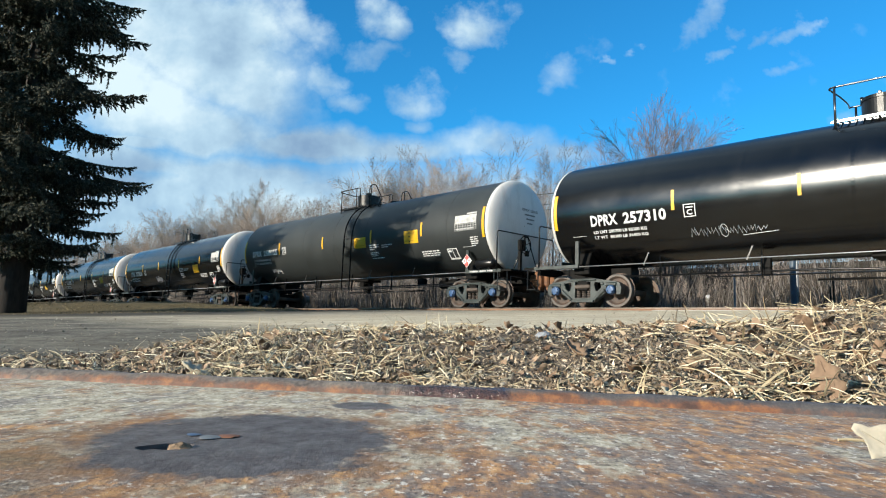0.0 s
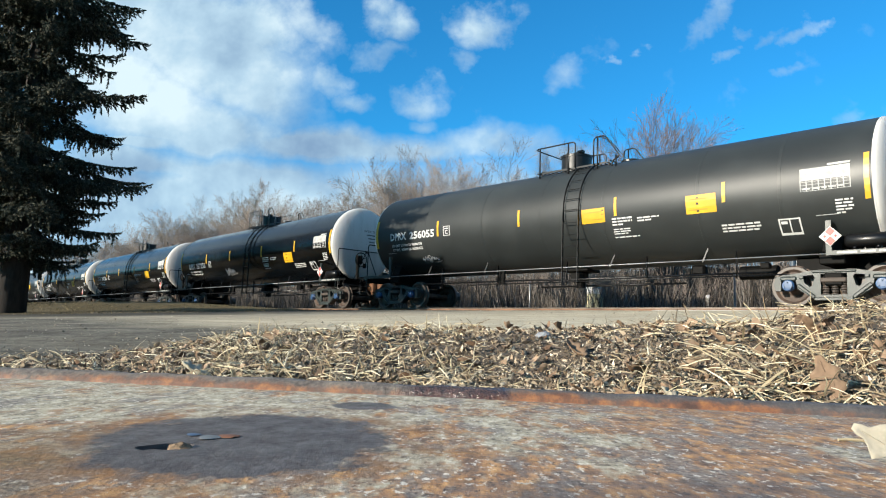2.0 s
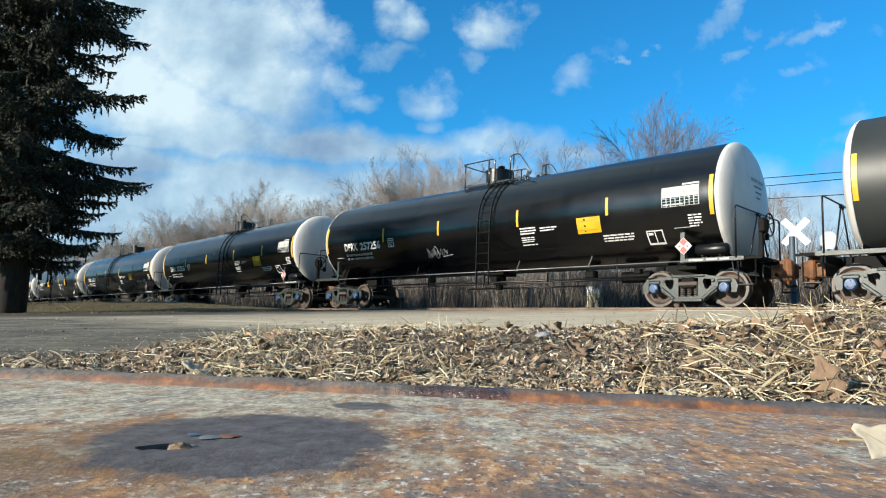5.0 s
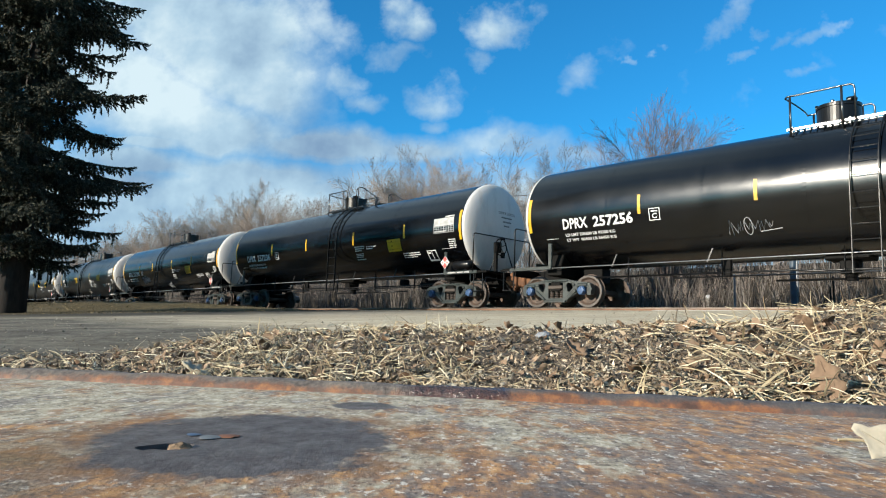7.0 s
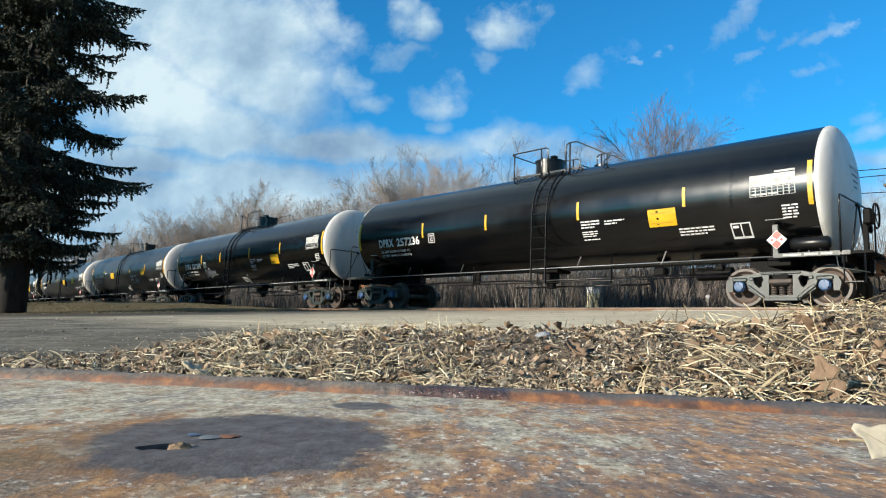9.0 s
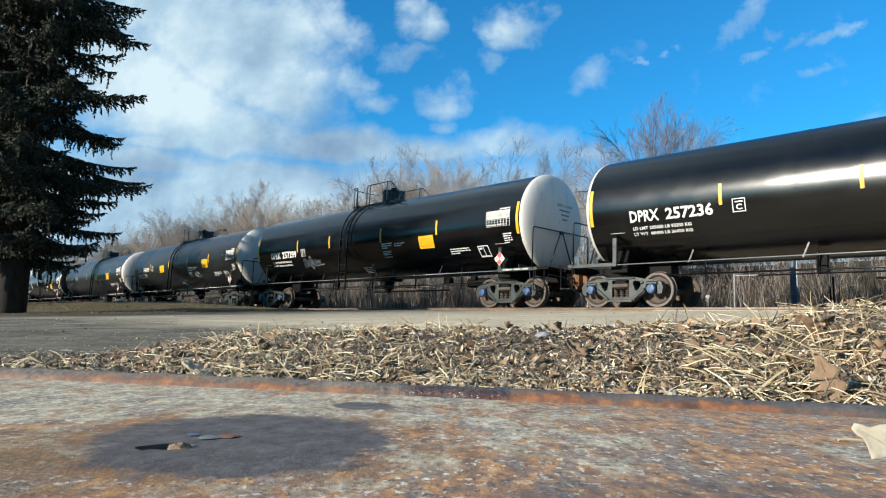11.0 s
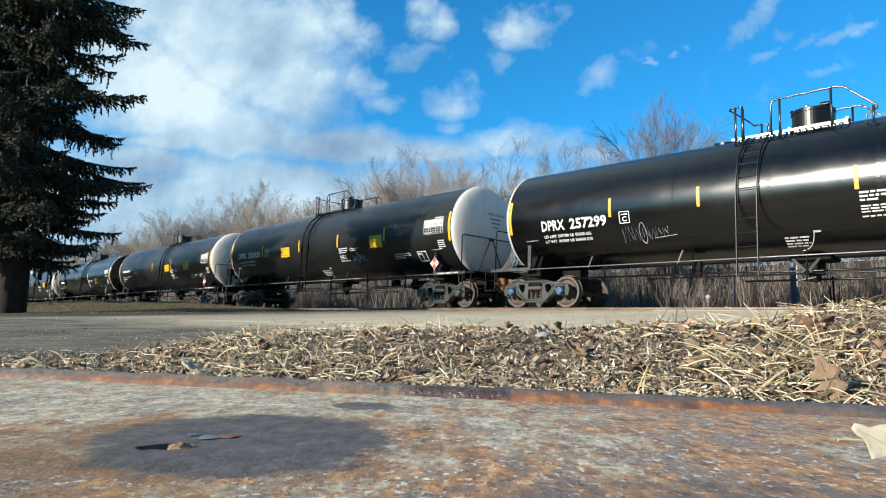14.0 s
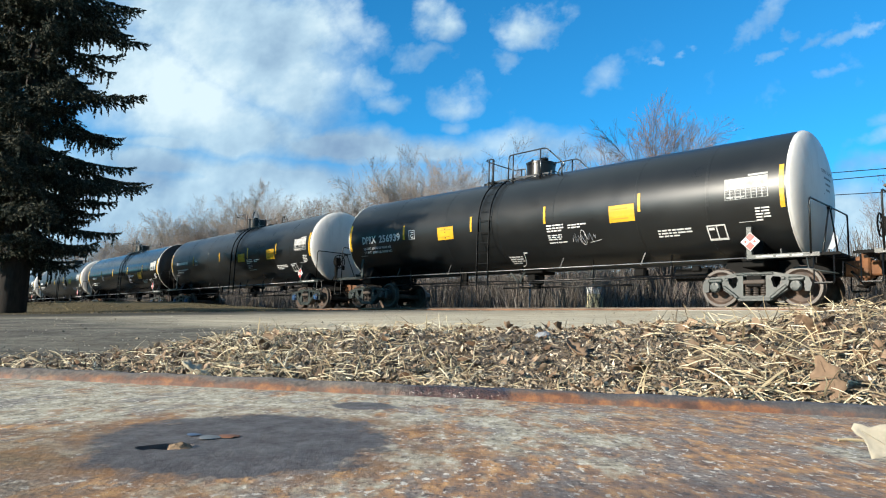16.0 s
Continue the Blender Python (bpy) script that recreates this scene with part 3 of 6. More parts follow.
    box(bm, (9.08, 0.14, 0.88), (0.26, 0.14, 0.36), pose(0, 0, 0, 0, 0, 24), 0.04)
    rod(bm, (9.05, -0.14, 0.56), (9.05, -0.14, 1.2), 0.05, 10)
    box(bm, (9.0, 0.05, 0.62), (0.14, 0.16, 0.14), bevel=0.03)
    keep("coupler", bm, RUST_CAST)
    bm = bmesh.new()
    tube(bm, [(8.85, -0.32, 0.8), (9.0, -0.34, 0.62), (9.1, -0.3, 0.5), (9.25, -0.15, 0.52)], 0.03)
    keep("air_hose", bm, DARK_STEEL, True)
    # brake gear on one end
    bm = bmesh.new()
    rings = spun(bm, [(8.86, 0.245), (8.84, 0.265), (8.86, 0.285), (8.88, 0.265), (8.86, 0.245)], 28)
    bmesh.ops.translate(bm, vec=(0, -0.62, 1.92), verts=bm.verts)
    for k in range(5):
        w = radians(72 * k + 20)
        rod(bm, (8.84, -0.62, 1.92), (8.86, -0.62 + 0.26 * math.cos(w), 1.92 + 0.26 * math.sin(w)), 0.012, 5)
    keep("brake_wheel", bm, DARK_STEEL)
    bm = bmesh.new()
    box(bm, (8.72, -0.62, 1.92), (0.16, 0.26, 0.34), bevel=0.03)
    box(bm, (8.66, -0.3, 1.7), (0.1, 0.14, 0.18), bevel=0.02)
    bar(bm, (8.66, -0.62, 1.1), (8.66, -0.62, 1.8), 0.09, 0.09)
    tube(bm, [(8.7, -0.62, 1.75), (8.72, -0.62, 0.9)], 0.012)
    keep("brake_housing", bm, DARK_STEEL)
    # side walk rail, brackets, pipes, tabs
    bm = bmesh.new()
    tube(bm, [(-7.05, -1.34, 1.085), (7.05, -1.34, 1.085)], 0.015)
    keep("side_rail", bm, GALV, True)
    bm = bmesh.new()
    bar(bm, (0, -1.345, 1.04), (0.12, -1.31, 1.36), 0.02, 0.035)
    keep("rail_bracket", bm, LADDER)
    bm = bmesh.new()
    tube(bm, [(-6.0, -0.75, 0.83), (-0.8, -0.75, 0.83), (-0.4, -0.75, 0.8), (6.1, -0.75, 0.8)], 0.026)
    tube(bm, [(-3.6, -0.95, 0.72), (6.2, -0.95, 0.72)], 0.018)
    tube(bm, [(-1.6, 0.35, 0.7), (3.2, 0.35, 0.7)], 0.03)
    for x in (-4.9, -2.4, 0.2, 2.7, 5.0):
        bar(bm, (x, -0.86, 0.66), (x, -0.86, 1.32), 0.06, 0.012)
    keep("brake_pipe", bm, BLACK_PART, True)
    bm = bmesh.new()
    rod(bm, (0.1, 0, 0.78), (0.1, 0, 1.2), 0.22, 14)
    rod(bm, (0.1, 0, 0.62), (0.1, 0, 0.8), 0.13, 12)
    box(bm, (0.1, 0, 1.12), (0.9, 0.7, 0.1), bevel=0.03)
    box(bm, (0.1, -0.3, 0.95), (0.3, 0.05, 0.2), bevel=0.02)
    keep("outlet_valve", bm, DARK_STEEL)
    bm = bmesh.new()
    box(bm, (5.7, -0.98, 0.93), (0.2, 0.16, 0.14), bevel=0.02)
    keep("gauge_box", bm, DARK_STEEL)
    bm = bmesh.new()
    rod(bm, (4.9, -0.35, 0.84), (5.75, -0.35, 0.84), 0.16, 16)
    bar(bm, (5.7, -0.3, 0.82), (7.0, -0.2, 0.7), 0.03, 0.08)
    keep("brake_cylinder", bm, DARK_STEEL)
    bm = bmesh.new()
    box(bm, (3.9, -0.4, 0.95), (0.32, 0.26, 0.24), bevel=0.04)
    keep("control_valve", bm, DARK_STEEL)
    bm = bmesh.new()
    box(bm, (-2.35, -0.72, 0.95), (0.24, 0.1, 0.42), bevel=0.02)
    keep("valve_guard", bm, DARK_STEEL)
    bm = bmesh.new()
    spun(bm, [(7.36, 0.001), (7.37, 0.1), (7.42, 0.145), (8.1, 0.145), (8.15, 0.1), (8.16, 0.001)], 20)
    bmesh.ops.translate(bm, vec=(0, -1.2, 1.345), verts=bm.verts)
    box(bm, (7.55, -1.2, 1.19), (0.06, 0.2, 0.05))
    box(bm, (7.97, -1.2, 1.19), (0.06, 0.2, 0.05))
    keep("air_reservoir", bm, BLACK_PART, True)
    # ladder and top platform, in two layouts
    zp = 4.06
    for tag, (l0, l1), (g0, g1), loops, arch, dome, hatch in (
            ("A", (0.53, 1.04), (-0.9, 1.56), ((-0.92, 0.5, -0.8, 0.25),), (1.14, 1.29, 1.5, 2.66, 4.2), -0.03, 1.9),
            ("D", (0.53, 1.04), (-0.9, 1.56), ((-0.92, 0.5, -0.8, 0.25),), (1.14, 1.29, 1.5, 2.02, 4.15), -0.03, 1.9),
            ("C", (0.56, 1.06), (-0.98, 1.45), ((-1.0, 0.41, -0.85, 0.18),), (1.03, 1.17, 1.4, 1.88, 4.15), -0.1, 1.75),
            ("B", (-1.02, -0.56), (-1.42, 1.07), ((-1.47, -1.12, -1.3, -1.14),), (-0.49, -0.29, 0.98, 1.69, 4.19), 0.17, -1.9)):
        for k, x in enumerate((l0, l1)):
            bm = bmesh.new()
            pts = [on_tank(x, p, 0.08) for p in range(-12, 74, 7)]
            for p, q in zip(pts, pts[1:]):
                bar(bm, p, q, 0.05, 0.016)
            bar(bm, (x, -1.6, 0.64), (x, -1.6, 2.62), 0.06, 0.016)
            for p in (4, 30, 56):
                rod(bm, on_tank(x, p, -0.01), on_tank(x, p, 0.08), 0.014, 5)
            keep("stringer%d%s" % (k, tag), bm, LADDER)
        for k, z in enumerate((0.7, 1.0, 1.31, 1.63, 1.95, 2.28)):
            bm = bmesh.new()
            rod(bm, (l0, -1.6, z), (l1, -1.6, z), 0.012, 5)
            keep("rung%d%s" % (k, tag), bm, LADDER)
        for k, p in enumerate((0, 11, 22, 33, 44, 54, 64, 72)):
            bm = bmesh.new()
            rod(bm, on_tank(l0, p, 0.08), on_tank(l1, p, 0.08), 0.012, 5)
            keep("rung%d%s" % (k + 6, tag), bm, LADDER)
        bm = bmesh.new()
        for y0, y1 in ((-0.78, -0.5), (0.5, 0.78)):
            for i in range(18):
                box(bm, (g0 + 0.02 + i * (g1 - g0 - 0.04) / 17, (y0 + y1) / 2, zp), (0.025, y1 - y0, 0.025))
            for y in (y0, y1):
                box(bm, ((g0 + g1) / 2, y, zp - 0.01), (g1 - g0, 0.02, 0.055))
        for x in (g0 + 0.05, (g0 + g1) / 2, g1 - 0.05):
            box(bm, (x, 0, zp + 0.02 + 0.08), (0.05, 1.2, 0.02))
            for s in (-1, 1):
                bar(bm, (x, s * 0.6, zp + 0.1), (x, s * 0.6, 3.9), 0.03, 0.04)
        keep("platform" + tag, bm, BLACK_RAIL)
        top = 4.82
        for k, y in enumerate((-0.82, 0.82)):
            foot = 3.86
            (a0, a1, p0, p1), (b0, b1, b2, b3, low) = loops[0], arch
            bm = bmesh.new()
            tube(bm, round_pts([(a0, y * 0.94, top - 0.02), (a0 + 0.05, y, top), (a1, y, top), (a1, y, zp - 0.02)], 0.12, 6), 0.021)
            for x in (p0, p1):
                bar(bm, (x, y * 1.02, foot), (x, y * 1.02, top), 0.012, 0.05)
            keep("guard_rail%d%s" % (k, tag), bm, BLACK_RAIL, True)
            bm = bmesh.new()
            tube(bm, round_pts([(b0, y, zp - 0.02), (b0, y, top), (b2, y, top + 0.01), (b3, y, low), (b3 - 0.26, y * 0.97, low - 0.08), (b3 - 0.28, y * 0.97, 3.85)], 0.13, 6), 0.021)
            posts = (b1, b3 - 0.12) if tag != "B" else (b1, 0.776, b3 - 0.12)
            for x in posts:
                bar(bm, (x, y * 1.02, foot), (x, y * 1.02, top if x < b2 else low + (b3 - x) * 0.5), 0.012, 0.05)
            keep("sloped_rail%d%s" % (k, tag), bm, BLACK_RAIL, True)
        bm = bmesh.new()
        tube(bm, round_pts([(a0, -0.77, top - 0.02), (a0 + 0.1, -0.3, top - 0.08), (a0 + 0.1, 0.3, top - 0.08), (a0, 0.77, top - 0.02)], 0.2), 0.018)
        keep("cross_rail" + tag, bm, BLACK_RAIL, True)
        bm = bmesh.new()
        spun(bm, [(4.0, 0.45), (4.54, 0.45), (4.545, 0.468), (4.62, 0.468), (4.63, 0.44), (4.67, 0.3), (4.68, 0.001)], 48, "Z")
        for w in (-150, -90, -30, 30, 90, 150):
            box(bm, (0.45 * math.cos(radians(w)), 0.45 * math.sin(radians(w)), 4.63), (0.07, 0.06, 0.08), bevel=0.015)
        box(bm, (0.34, -0.28, 4.665), (0.2, 0.16, 0.08), bevel=0.02)
        bmesh.ops.translate(bm, vec=(dome, 0, 0), verts=bm.verts)
        keep("valve_housing" + tag, bm, BLACK_PART, False)
        bm = bmesh.new()
        spun(bm, [(3.85, 0.25), (4.14, 0.25), (4.14, 0.28), (4.2, 0.28), (4.21, 0.001)], 24, "Z")
        bmesh.ops.translate(bm, vec=(hatch, 0, 0), verts=bm.verts)
        keep("manway" + tag, bm, BLACK_PART, False)
    # braces of the bottom outlet
    for k, (x0, x1) in enumerate(((0.0, 0.27), (0.55, 0.29))):
        bm = bmesh.new()
        bar(bm, (x0, -1.19, 1.03), (x1, -1.12, 0.74), 0.02, 0.06, 0.004)
        bar(bm, (x1 - 0.08, -1.14, 0.74), (x1 + 0.08, -1.14, 0.74), 0.05, 0.03, 0.004)
        keep("outlet_brace%d" % k, bm, GREY_CAST)
    bm = bmesh.new()
    rod(bm, (0.28, -1.16, 0.52), (0.28, -1.16, 0.82), 0.022, 8)
    bar(bm, (0.1, -1.16, 0.56), (0.46, -1.16, 0.62), 0.03, 0.03)
    keep("valve_handle", bm, BLACK_PART)
    # truck: bolster, side frames, springs, caps; wheelset
    bm = bmesh.new()
    box(bm, (0, 0, 0.58), (0.36, 2.2, 0.28), bevel=0.03)
    rod(bm, (0, 0, 0.7), (0, 0, 0.86), 0.2, 14)
    for s in (-1, 1):
        box(bm, (s * 0.5, 0, 0.4), (0.12, 1.4, 0.16), bevel=0.02)
        for y in (-0.74, 0.74):
            box(bm, (s * 0.41, y, 0.44), (0.06, 0.1, 0.3), bevel=0.02)
    keep("bolster", bm, DARK_STEEL)
    bm = bmesh.new()
    up = [(-1.16, 0.34), (-1.2, 0.5), (-1.14, 0.64), (-1.0, 0.69), (-0.7, 0.72), (-0.4, 0.78), (0.4, 0.78), (0.7, 0.72), (1.0, 0.69), (1.14, 0.64), (1.2, 0.5), (1.16, 0.34),
          (1.05, 0.34), (1.04, 0.56), (0.74, 0.56), (0.7, 0.38), (0.58, 0.3), (0.36, 0.14), (-0.36, 0.14), (-0.58, 0.3), (-0.7, 0.38), (-0.74, 0.56), (-1.04, 0.56), (-1.05, 0.34)]
    holes = [[(-0.58, 0.66), (-0.4, 0.68), (-0.36, 0.62), (-0.41, 0.45), (-0.47, 0.42), (-0.58, 0.53)], [(0.58, 0.53), (0.47, 0.42), (0.41, 0.45), (0.36, 0.62), (0.4, 0.68), (0.58, 0.66)],
             [(-0.25, 0.7), (0.25, 0.7), (0.25, 0.25), (-0.25, 0.25)]]
    edges = []
    for loop in [up] + holes:
        vs = [bm.verts.new((x, -0.09, z)) for x, z in loop]
        edges += [bm.edges.new((vs[i], vs[(i + 1) % len(vs)])) for i in range(len(vs))]
    bmesh.ops.triangle_fill(bm, use_beauty=True, edges=edges)
    g = bmesh.ops.extrude_face_region(bm, geom=list(bm.faces))
    bmesh.ops.translate(bm, vec=(0, 0.18, 0), verts=[v for v in g["geom"] if isinstance(v, bmesh.types.BMVert)])
    bmesh.ops.recalc_face_normals(bm, faces=bm.faces)
    for s in (-1, 1):          # raised ribs along the diagonals, top chord and bottom chord
        bar(bm, (s * 0.7, -0.1, 0.47), (s * 0.36, -0.1, 0.19), 0.06, 0.08, 0.02)
        box(bm, (s * 0.89, 0, 0.61), (0.36, 0.24, 0.11), bevel=0.035)
        box(bm, (s * 0.62, -0.11, 0.63), (0.09, 0.04, 0.07), bevel=0.012)
    bar(bm, (-0.42, -0.1, 0.745), (0.42, -0.1, 0.745), 0.05, 0.05, 0.015)
    bar(bm, (-0.36, -0.1, 0.16), (0.36, -0.1, 0.16), 0.08, 0.07, 0.01)
    keep("side_frame", bm, GREY_CAST)
    bm = bmesh.new()
    for x in (-0.17, 0.0, 0.17):
        for i in range(5):
            v = spun(bm, [(0.25 + i * 0.052, 0.05), (0.262 + i * 0.052, 0.07), (0.285 + i * 0.052, 0.07), (0.297 + i * 0.052, 0.05)], 10, "Z")
            bmesh.ops.translate(bm, vec=(x, 0, 0), verts=[p for ring in v for p in ring])
    box(bm, (0, 0, 0.56), (0.5, 0.26, 0.1), bevel=0.02)
    keep("spring_nest", bm, SPRING)
    bm = bmesh.new()
    spun(bm, [(0.0, 0.125), (-0.1, 0.125), (-0.11, 0.11), (-0.14, 0.105), (-0.145, 0.06), (-0.145, 0.001)], 16, "Y")
    for k in range(3):
        w = radians(120 * k + 90)
        rod(bm, (0.075 * math.cos(w), -0.13, 0.075 * math.sin(w)), (0.075 * math.cos(w), -0.165, 0.075 * math.sin(w)), 0.022, 6)
    keep("bearing_cap", bm, BLUE_CAP)
    bm = bmesh.new()
    for s in (-1, 1):
        prof = [(s * 0.80, 0.001), (s * 0.80, 0.11), (s * 0.77, 0.15), (s * 0.73, 0.2), (s * 0.735, 0.33), (s * 0.775, 0.37), (s * 0.79, 0.385), (s * 0.79, 0.445), (s * 0.775, 0.455), (s * 0.685, 0.458), (s * 0.675, 0.482), (s * 0.65, 0.482), (s * 0.65, 0.38), (s * 0.69, 0.33), (s * 0.68, 0.2), (s * 0.62, 0.12), (s * 0.62, 0.001)]
        spun(bm, prof, 44, "Y", [0] * 6 + [1] * 3 + [0] * 7)
    rod(bm, (0, -1.05, 0), (0, 1.05, 0), 0.085, 14)
    bmesh.ops.recalc_face_normals(bm, faces=bm.faces)
    keep("wheelset", bm, [WHEEL, TREAD], False)
    return kit


KIT = shell_meshes()


def piece(name, key, parent, m=None, label="", paint=None):
    ob = new(name, KIT[key])
    ob.parent = parent
    if m is not None:
        ob.matrix_basis = m
    if paint is not None:
        ob.material_slots[0].link = "OBJECT"
        ob.material_slots[0].material = paint
    if label:
        tagged(ob, label)
    return ob


TURN = pose(0, 0, 0, 0, 0, 180)
WHEELSETS = []
# layout, number from and to, its angle and height, three stripes left to right, yellow panel, small print
LOW = ("A", -6.6, -4.43, -13.6, 10.6, -4.24, -1.36, 2.03, 5.07, 4.1, -17.5, 2.1)
LOW_D = ("D",) + LOW[1:]
HIGH = ("C", -6.98, -4.72, -6.4, 9.4, -4.55, -1.1, 2.14, 4.98, 4.06, -8.5, 2.02)
LOW_B = ("B", -6.6, -4.47, -13.6, 10.6, -4.35, -1.95, 1.36, 4.37, 3.44, -17.5, 1.39)
HIGH_B = ("B", -7.0, -4.85, -6.4, 10.0, -4.65, -1.42, 1.46, 4.44, 3.56, -9.0, 1.5)


def tank_car(mark, limits, paint, head, label, caps=True, extra=(), old=False, scrawl=None, seed=0, tank=False, style=None):
    """A whole car: its origin is on the rail top at its middle."""
    rng = random.Random(seed)
    kit, n0, n1, pn, hn, y4, y3, y2, y1, sx, sp, tx = style or LOW
    car = empty("tank_car")
    tagged(car, label, "tank car", "cars of the tank train")
    piece("shell", "shell", car, paint=paint)
    for x in (-5.2, -2.6, -0.35, 1.75, 4.35, 6.2):
        piece("seam", "seam", car, pose(x, 0, 0), paint=paint)
    for m in (None, TURN):
        at = m if m is None else Matrix.Translation((HALF - TAIL, 0, 0)) @ m
        piece("head", "head", car, at, paint=head)
        piece("head_ring", "head_ring", car, at, "white edge ring of the tank")
        piece("stub_sill", "stub_sill", car, m)
        for y in (1, -1):
            piece("side_sill", "side_sill", car, (m or Matrix()) @ Matrix.Diagonal((1, y, 1, 1)))
        piece("placard_post", "placard_post", car, m)
        deck = piece("end_platform", "end_platform", car, m)
        for k in range(7):
            piece("slat", "slat", deck, pose(k * 0.062, 0, 0))
        for y in (-1.33, -0.5, 0.5, 1.33):
            piece("bearer", "bearer", deck, pose(0, y, 0))
        rail = piece("end_handrail", "end_handrail", car, m, "thin black tubular end handrail")
        for k in ("near", "far"):
            piece("rail_brace", "rail_brace_" + k, rail)
            piece("sill_step", "sill_step_" + k, car, m)
        piece("grab_iron", "grab_iron", car, m)
        piece("uncoupling_lever", "uncoupling_lever", car, m)
        piece("coupler", "coupler", car, m, "rust-brown knuckle coupler")
        piece("air_hose", "air_hose", car, m)
    end = TURN if kit == "B" else None
    piece("brake_wheel", "brake_wheel", car, end)
    piece("brake_housing", "brake_housing", car, end)
    if kit == "B":
        for k in (0, 1):
            piece("outlet_brace", "outlet_brace%d" % k, car)
        piece("valve_handle", "valve_handle", car)
    for k in ("side_rail", "brake_pipe", "outlet_valve", "gauge_box", "brake_cylinder", "control_valve", "valve_guard"):
        piece(k, k, car)
    dull = LADDER if paint is BLACK_MATT else None
    for k in ("platform", "cross_rail", "valve_housing", "manway"):
        piece(k, k + kit, car, paint=dull)
    for x in (-5.1, -2.55, 1.9, 4.4):
        piece("rail_bracket", "rail_bracket", car, pose(x, 0, 0))
    if tank:
        piece("air_reservoir", "air_reservoir", car)
    ladder = piece("ladder", "stringer0" + kit, car)
    piece("stringer", "stringer1" + kit, ladder)
    for k in range(14):
        piece("rung", "rung%d%s" % (k, kit), ladder)
    for k in (0, 1):
        piece("guard_rail", "guard_rail%d%s" % (k, kit), car, paint=dull)
        piece("sloped_rail", "sloped_rail%d%s" % (k, kit), car, paint=dull)
    for s in (-1, 1):
        truck = piece("truck", "bolster", car, pose(s * TRUCK_X, 0, 0))
        for y in (-1, 1):
            piece("side_frame", "side_frame", truck, pose(0, y * 0.99, 0, 0, 0, 0 if y < 0 else 180), "grey cast-steel truck side frame")
            piece("spring_nest", "spring_nest", truck, pose(0, y * 0.99, 0))
            for x in (-1, 1):
                piece("bearing_cap", "bearing_cap", truck, pose(x * BASE / 2, y * 1.02, WHEEL_R, 0, 0, 0 if y < 0 else 180), "blue bearing end cap" if caps else "grey bearing end cap", None if caps else GREY_CAST)
        for x in (-1, 1):
            w = piece("wheelset", "wheelset", truck, pose(x * BASE / 2, 0, WHEEL_R))
            WHEELSETS.append((w, x * BASE / 2))
    # conspicuity stripes and sheets
    for x, p0, p1, w in ((-7.74, -20, 18, 0.1), (7.87, -19, 18, 0.1), (y4, -11.5, 7.5, 0.08), (y3, -10.8, 7.5, 0.08), (y2, -11, 8, 0.08), (y1, -9.5, 8.6, 0.08)):
        bm = bmesh.new()
        patch(bm, x - w / 2, x + w / 2, p0, p1, 0.01)
        if p1 > 15:
            patch(bm, x - w / 2 - 0.002, x + w / 2 + 0.002, -0.6, 0.0, 0.013)
        part("reflective_strip", bm, YELLOW, car, "yellow reflective strip")
    for x0, x1, p0, p1 in (((sx, sx + 0.74, sp - 8.5, sp + 8.5),) + tuple(extra)):
        bm = bmesh.new()
        patch(bm, x0, x1, p0, p1, 0.005)
        sheet = part("yellow_panel", bm, YELLOW, car, "yellow printed panel")
        for q0, q1 in ((p0 + 2.4, p0 + 4.4), (p1 - 5, p1 - 3)):
            bm = bmesh.new()
            patch(bm, x0 + 0.07, x1 - rng.uniform(0.07, 0.2), q0 + 0.5, q1 - 0.3, 0.008)
            part("print_line", bm, simple_once("panel_ink"), sheet)
    ink = OLD_WHITE if old else WHITE
    if mark:
        bm = bmesh.new()
        lettering(bm, mark.split()[0], n0, n0 + 0.37 * (n1 - n0), pn - hn / 2, pn + hn / 2)
        part("reporting_mark", bm, ink, car, "white stencilled reporting mark")
        bm = bmesh.new()
        lettering(bm, mark.split()[1], n0 + 0.45 * (n1 - n0), n1, pn - hn / 2, pn + hn / 2)
        part("car_number", bm, ink, car, "white stencilled car number")
        bm = bmesh.new()
        lettering(bm, limits[0], n0 + 0.04, n0 + 1.6, pn - 13.6, pn - 10.4, bold=0.03)
        part("weight_line", bm, ink, car)
        bm = bmesh.new()
        lettering(bm, limits[1].replace("WT", "WT "), n0 + 0.04, n0 + 1.6, pn - 19.4, pn - 16.2, bold=0.03)
        part("weight_line", bm, ink, car)
    else:
        bm = bmesh.new()
        lines(bm, rng, n0, n1, pn - hn / 2, pn + hn / 2, 1)
        lines(bm, rng, n0, n0 + 1.6, pn - 20.6, pn - 10.6, 2)
        part("car_number", bm, ink, car)
    bm = bmesh.new()
    c0, cp = y4 + 0.26, pn + 6.4
    for a in ((0, 0.022, -12, 0), (0.278, 0.3, -12, 0), (0, 0.3, -12, -11.2), (0, 0.3, -0.8, 0), (0.06, 0.24, -3.6, -2.4)):
        patch(bm, c0 + a[0], c0 + a[1], cp + a[2], cp + a[3])
    lettering(bm, "C", c0 + 0.08, c0 + 0.22, cp - 9.8, cp - 5)
    part("code_box", bm, ink, car)
    # stencilled data on the other end
    bm = bmesh.new()
    for a in ((6.1, 6.55, -30.2, -29), (6.1, 6.55, -45, -42.6), (6.1, 6.13, -45, -29), (6.52, 6.55, -45, -29), (6.32, 6.345, -45, -29), (6.15, 6.28, -34, -31.5)):
        patch(bm, *a)
    part("test_box", bm, ink, car)
    bm = bmesh.new()
    patch(bm, 6.62, 7.58, 0.3, 10.4, 0.004)
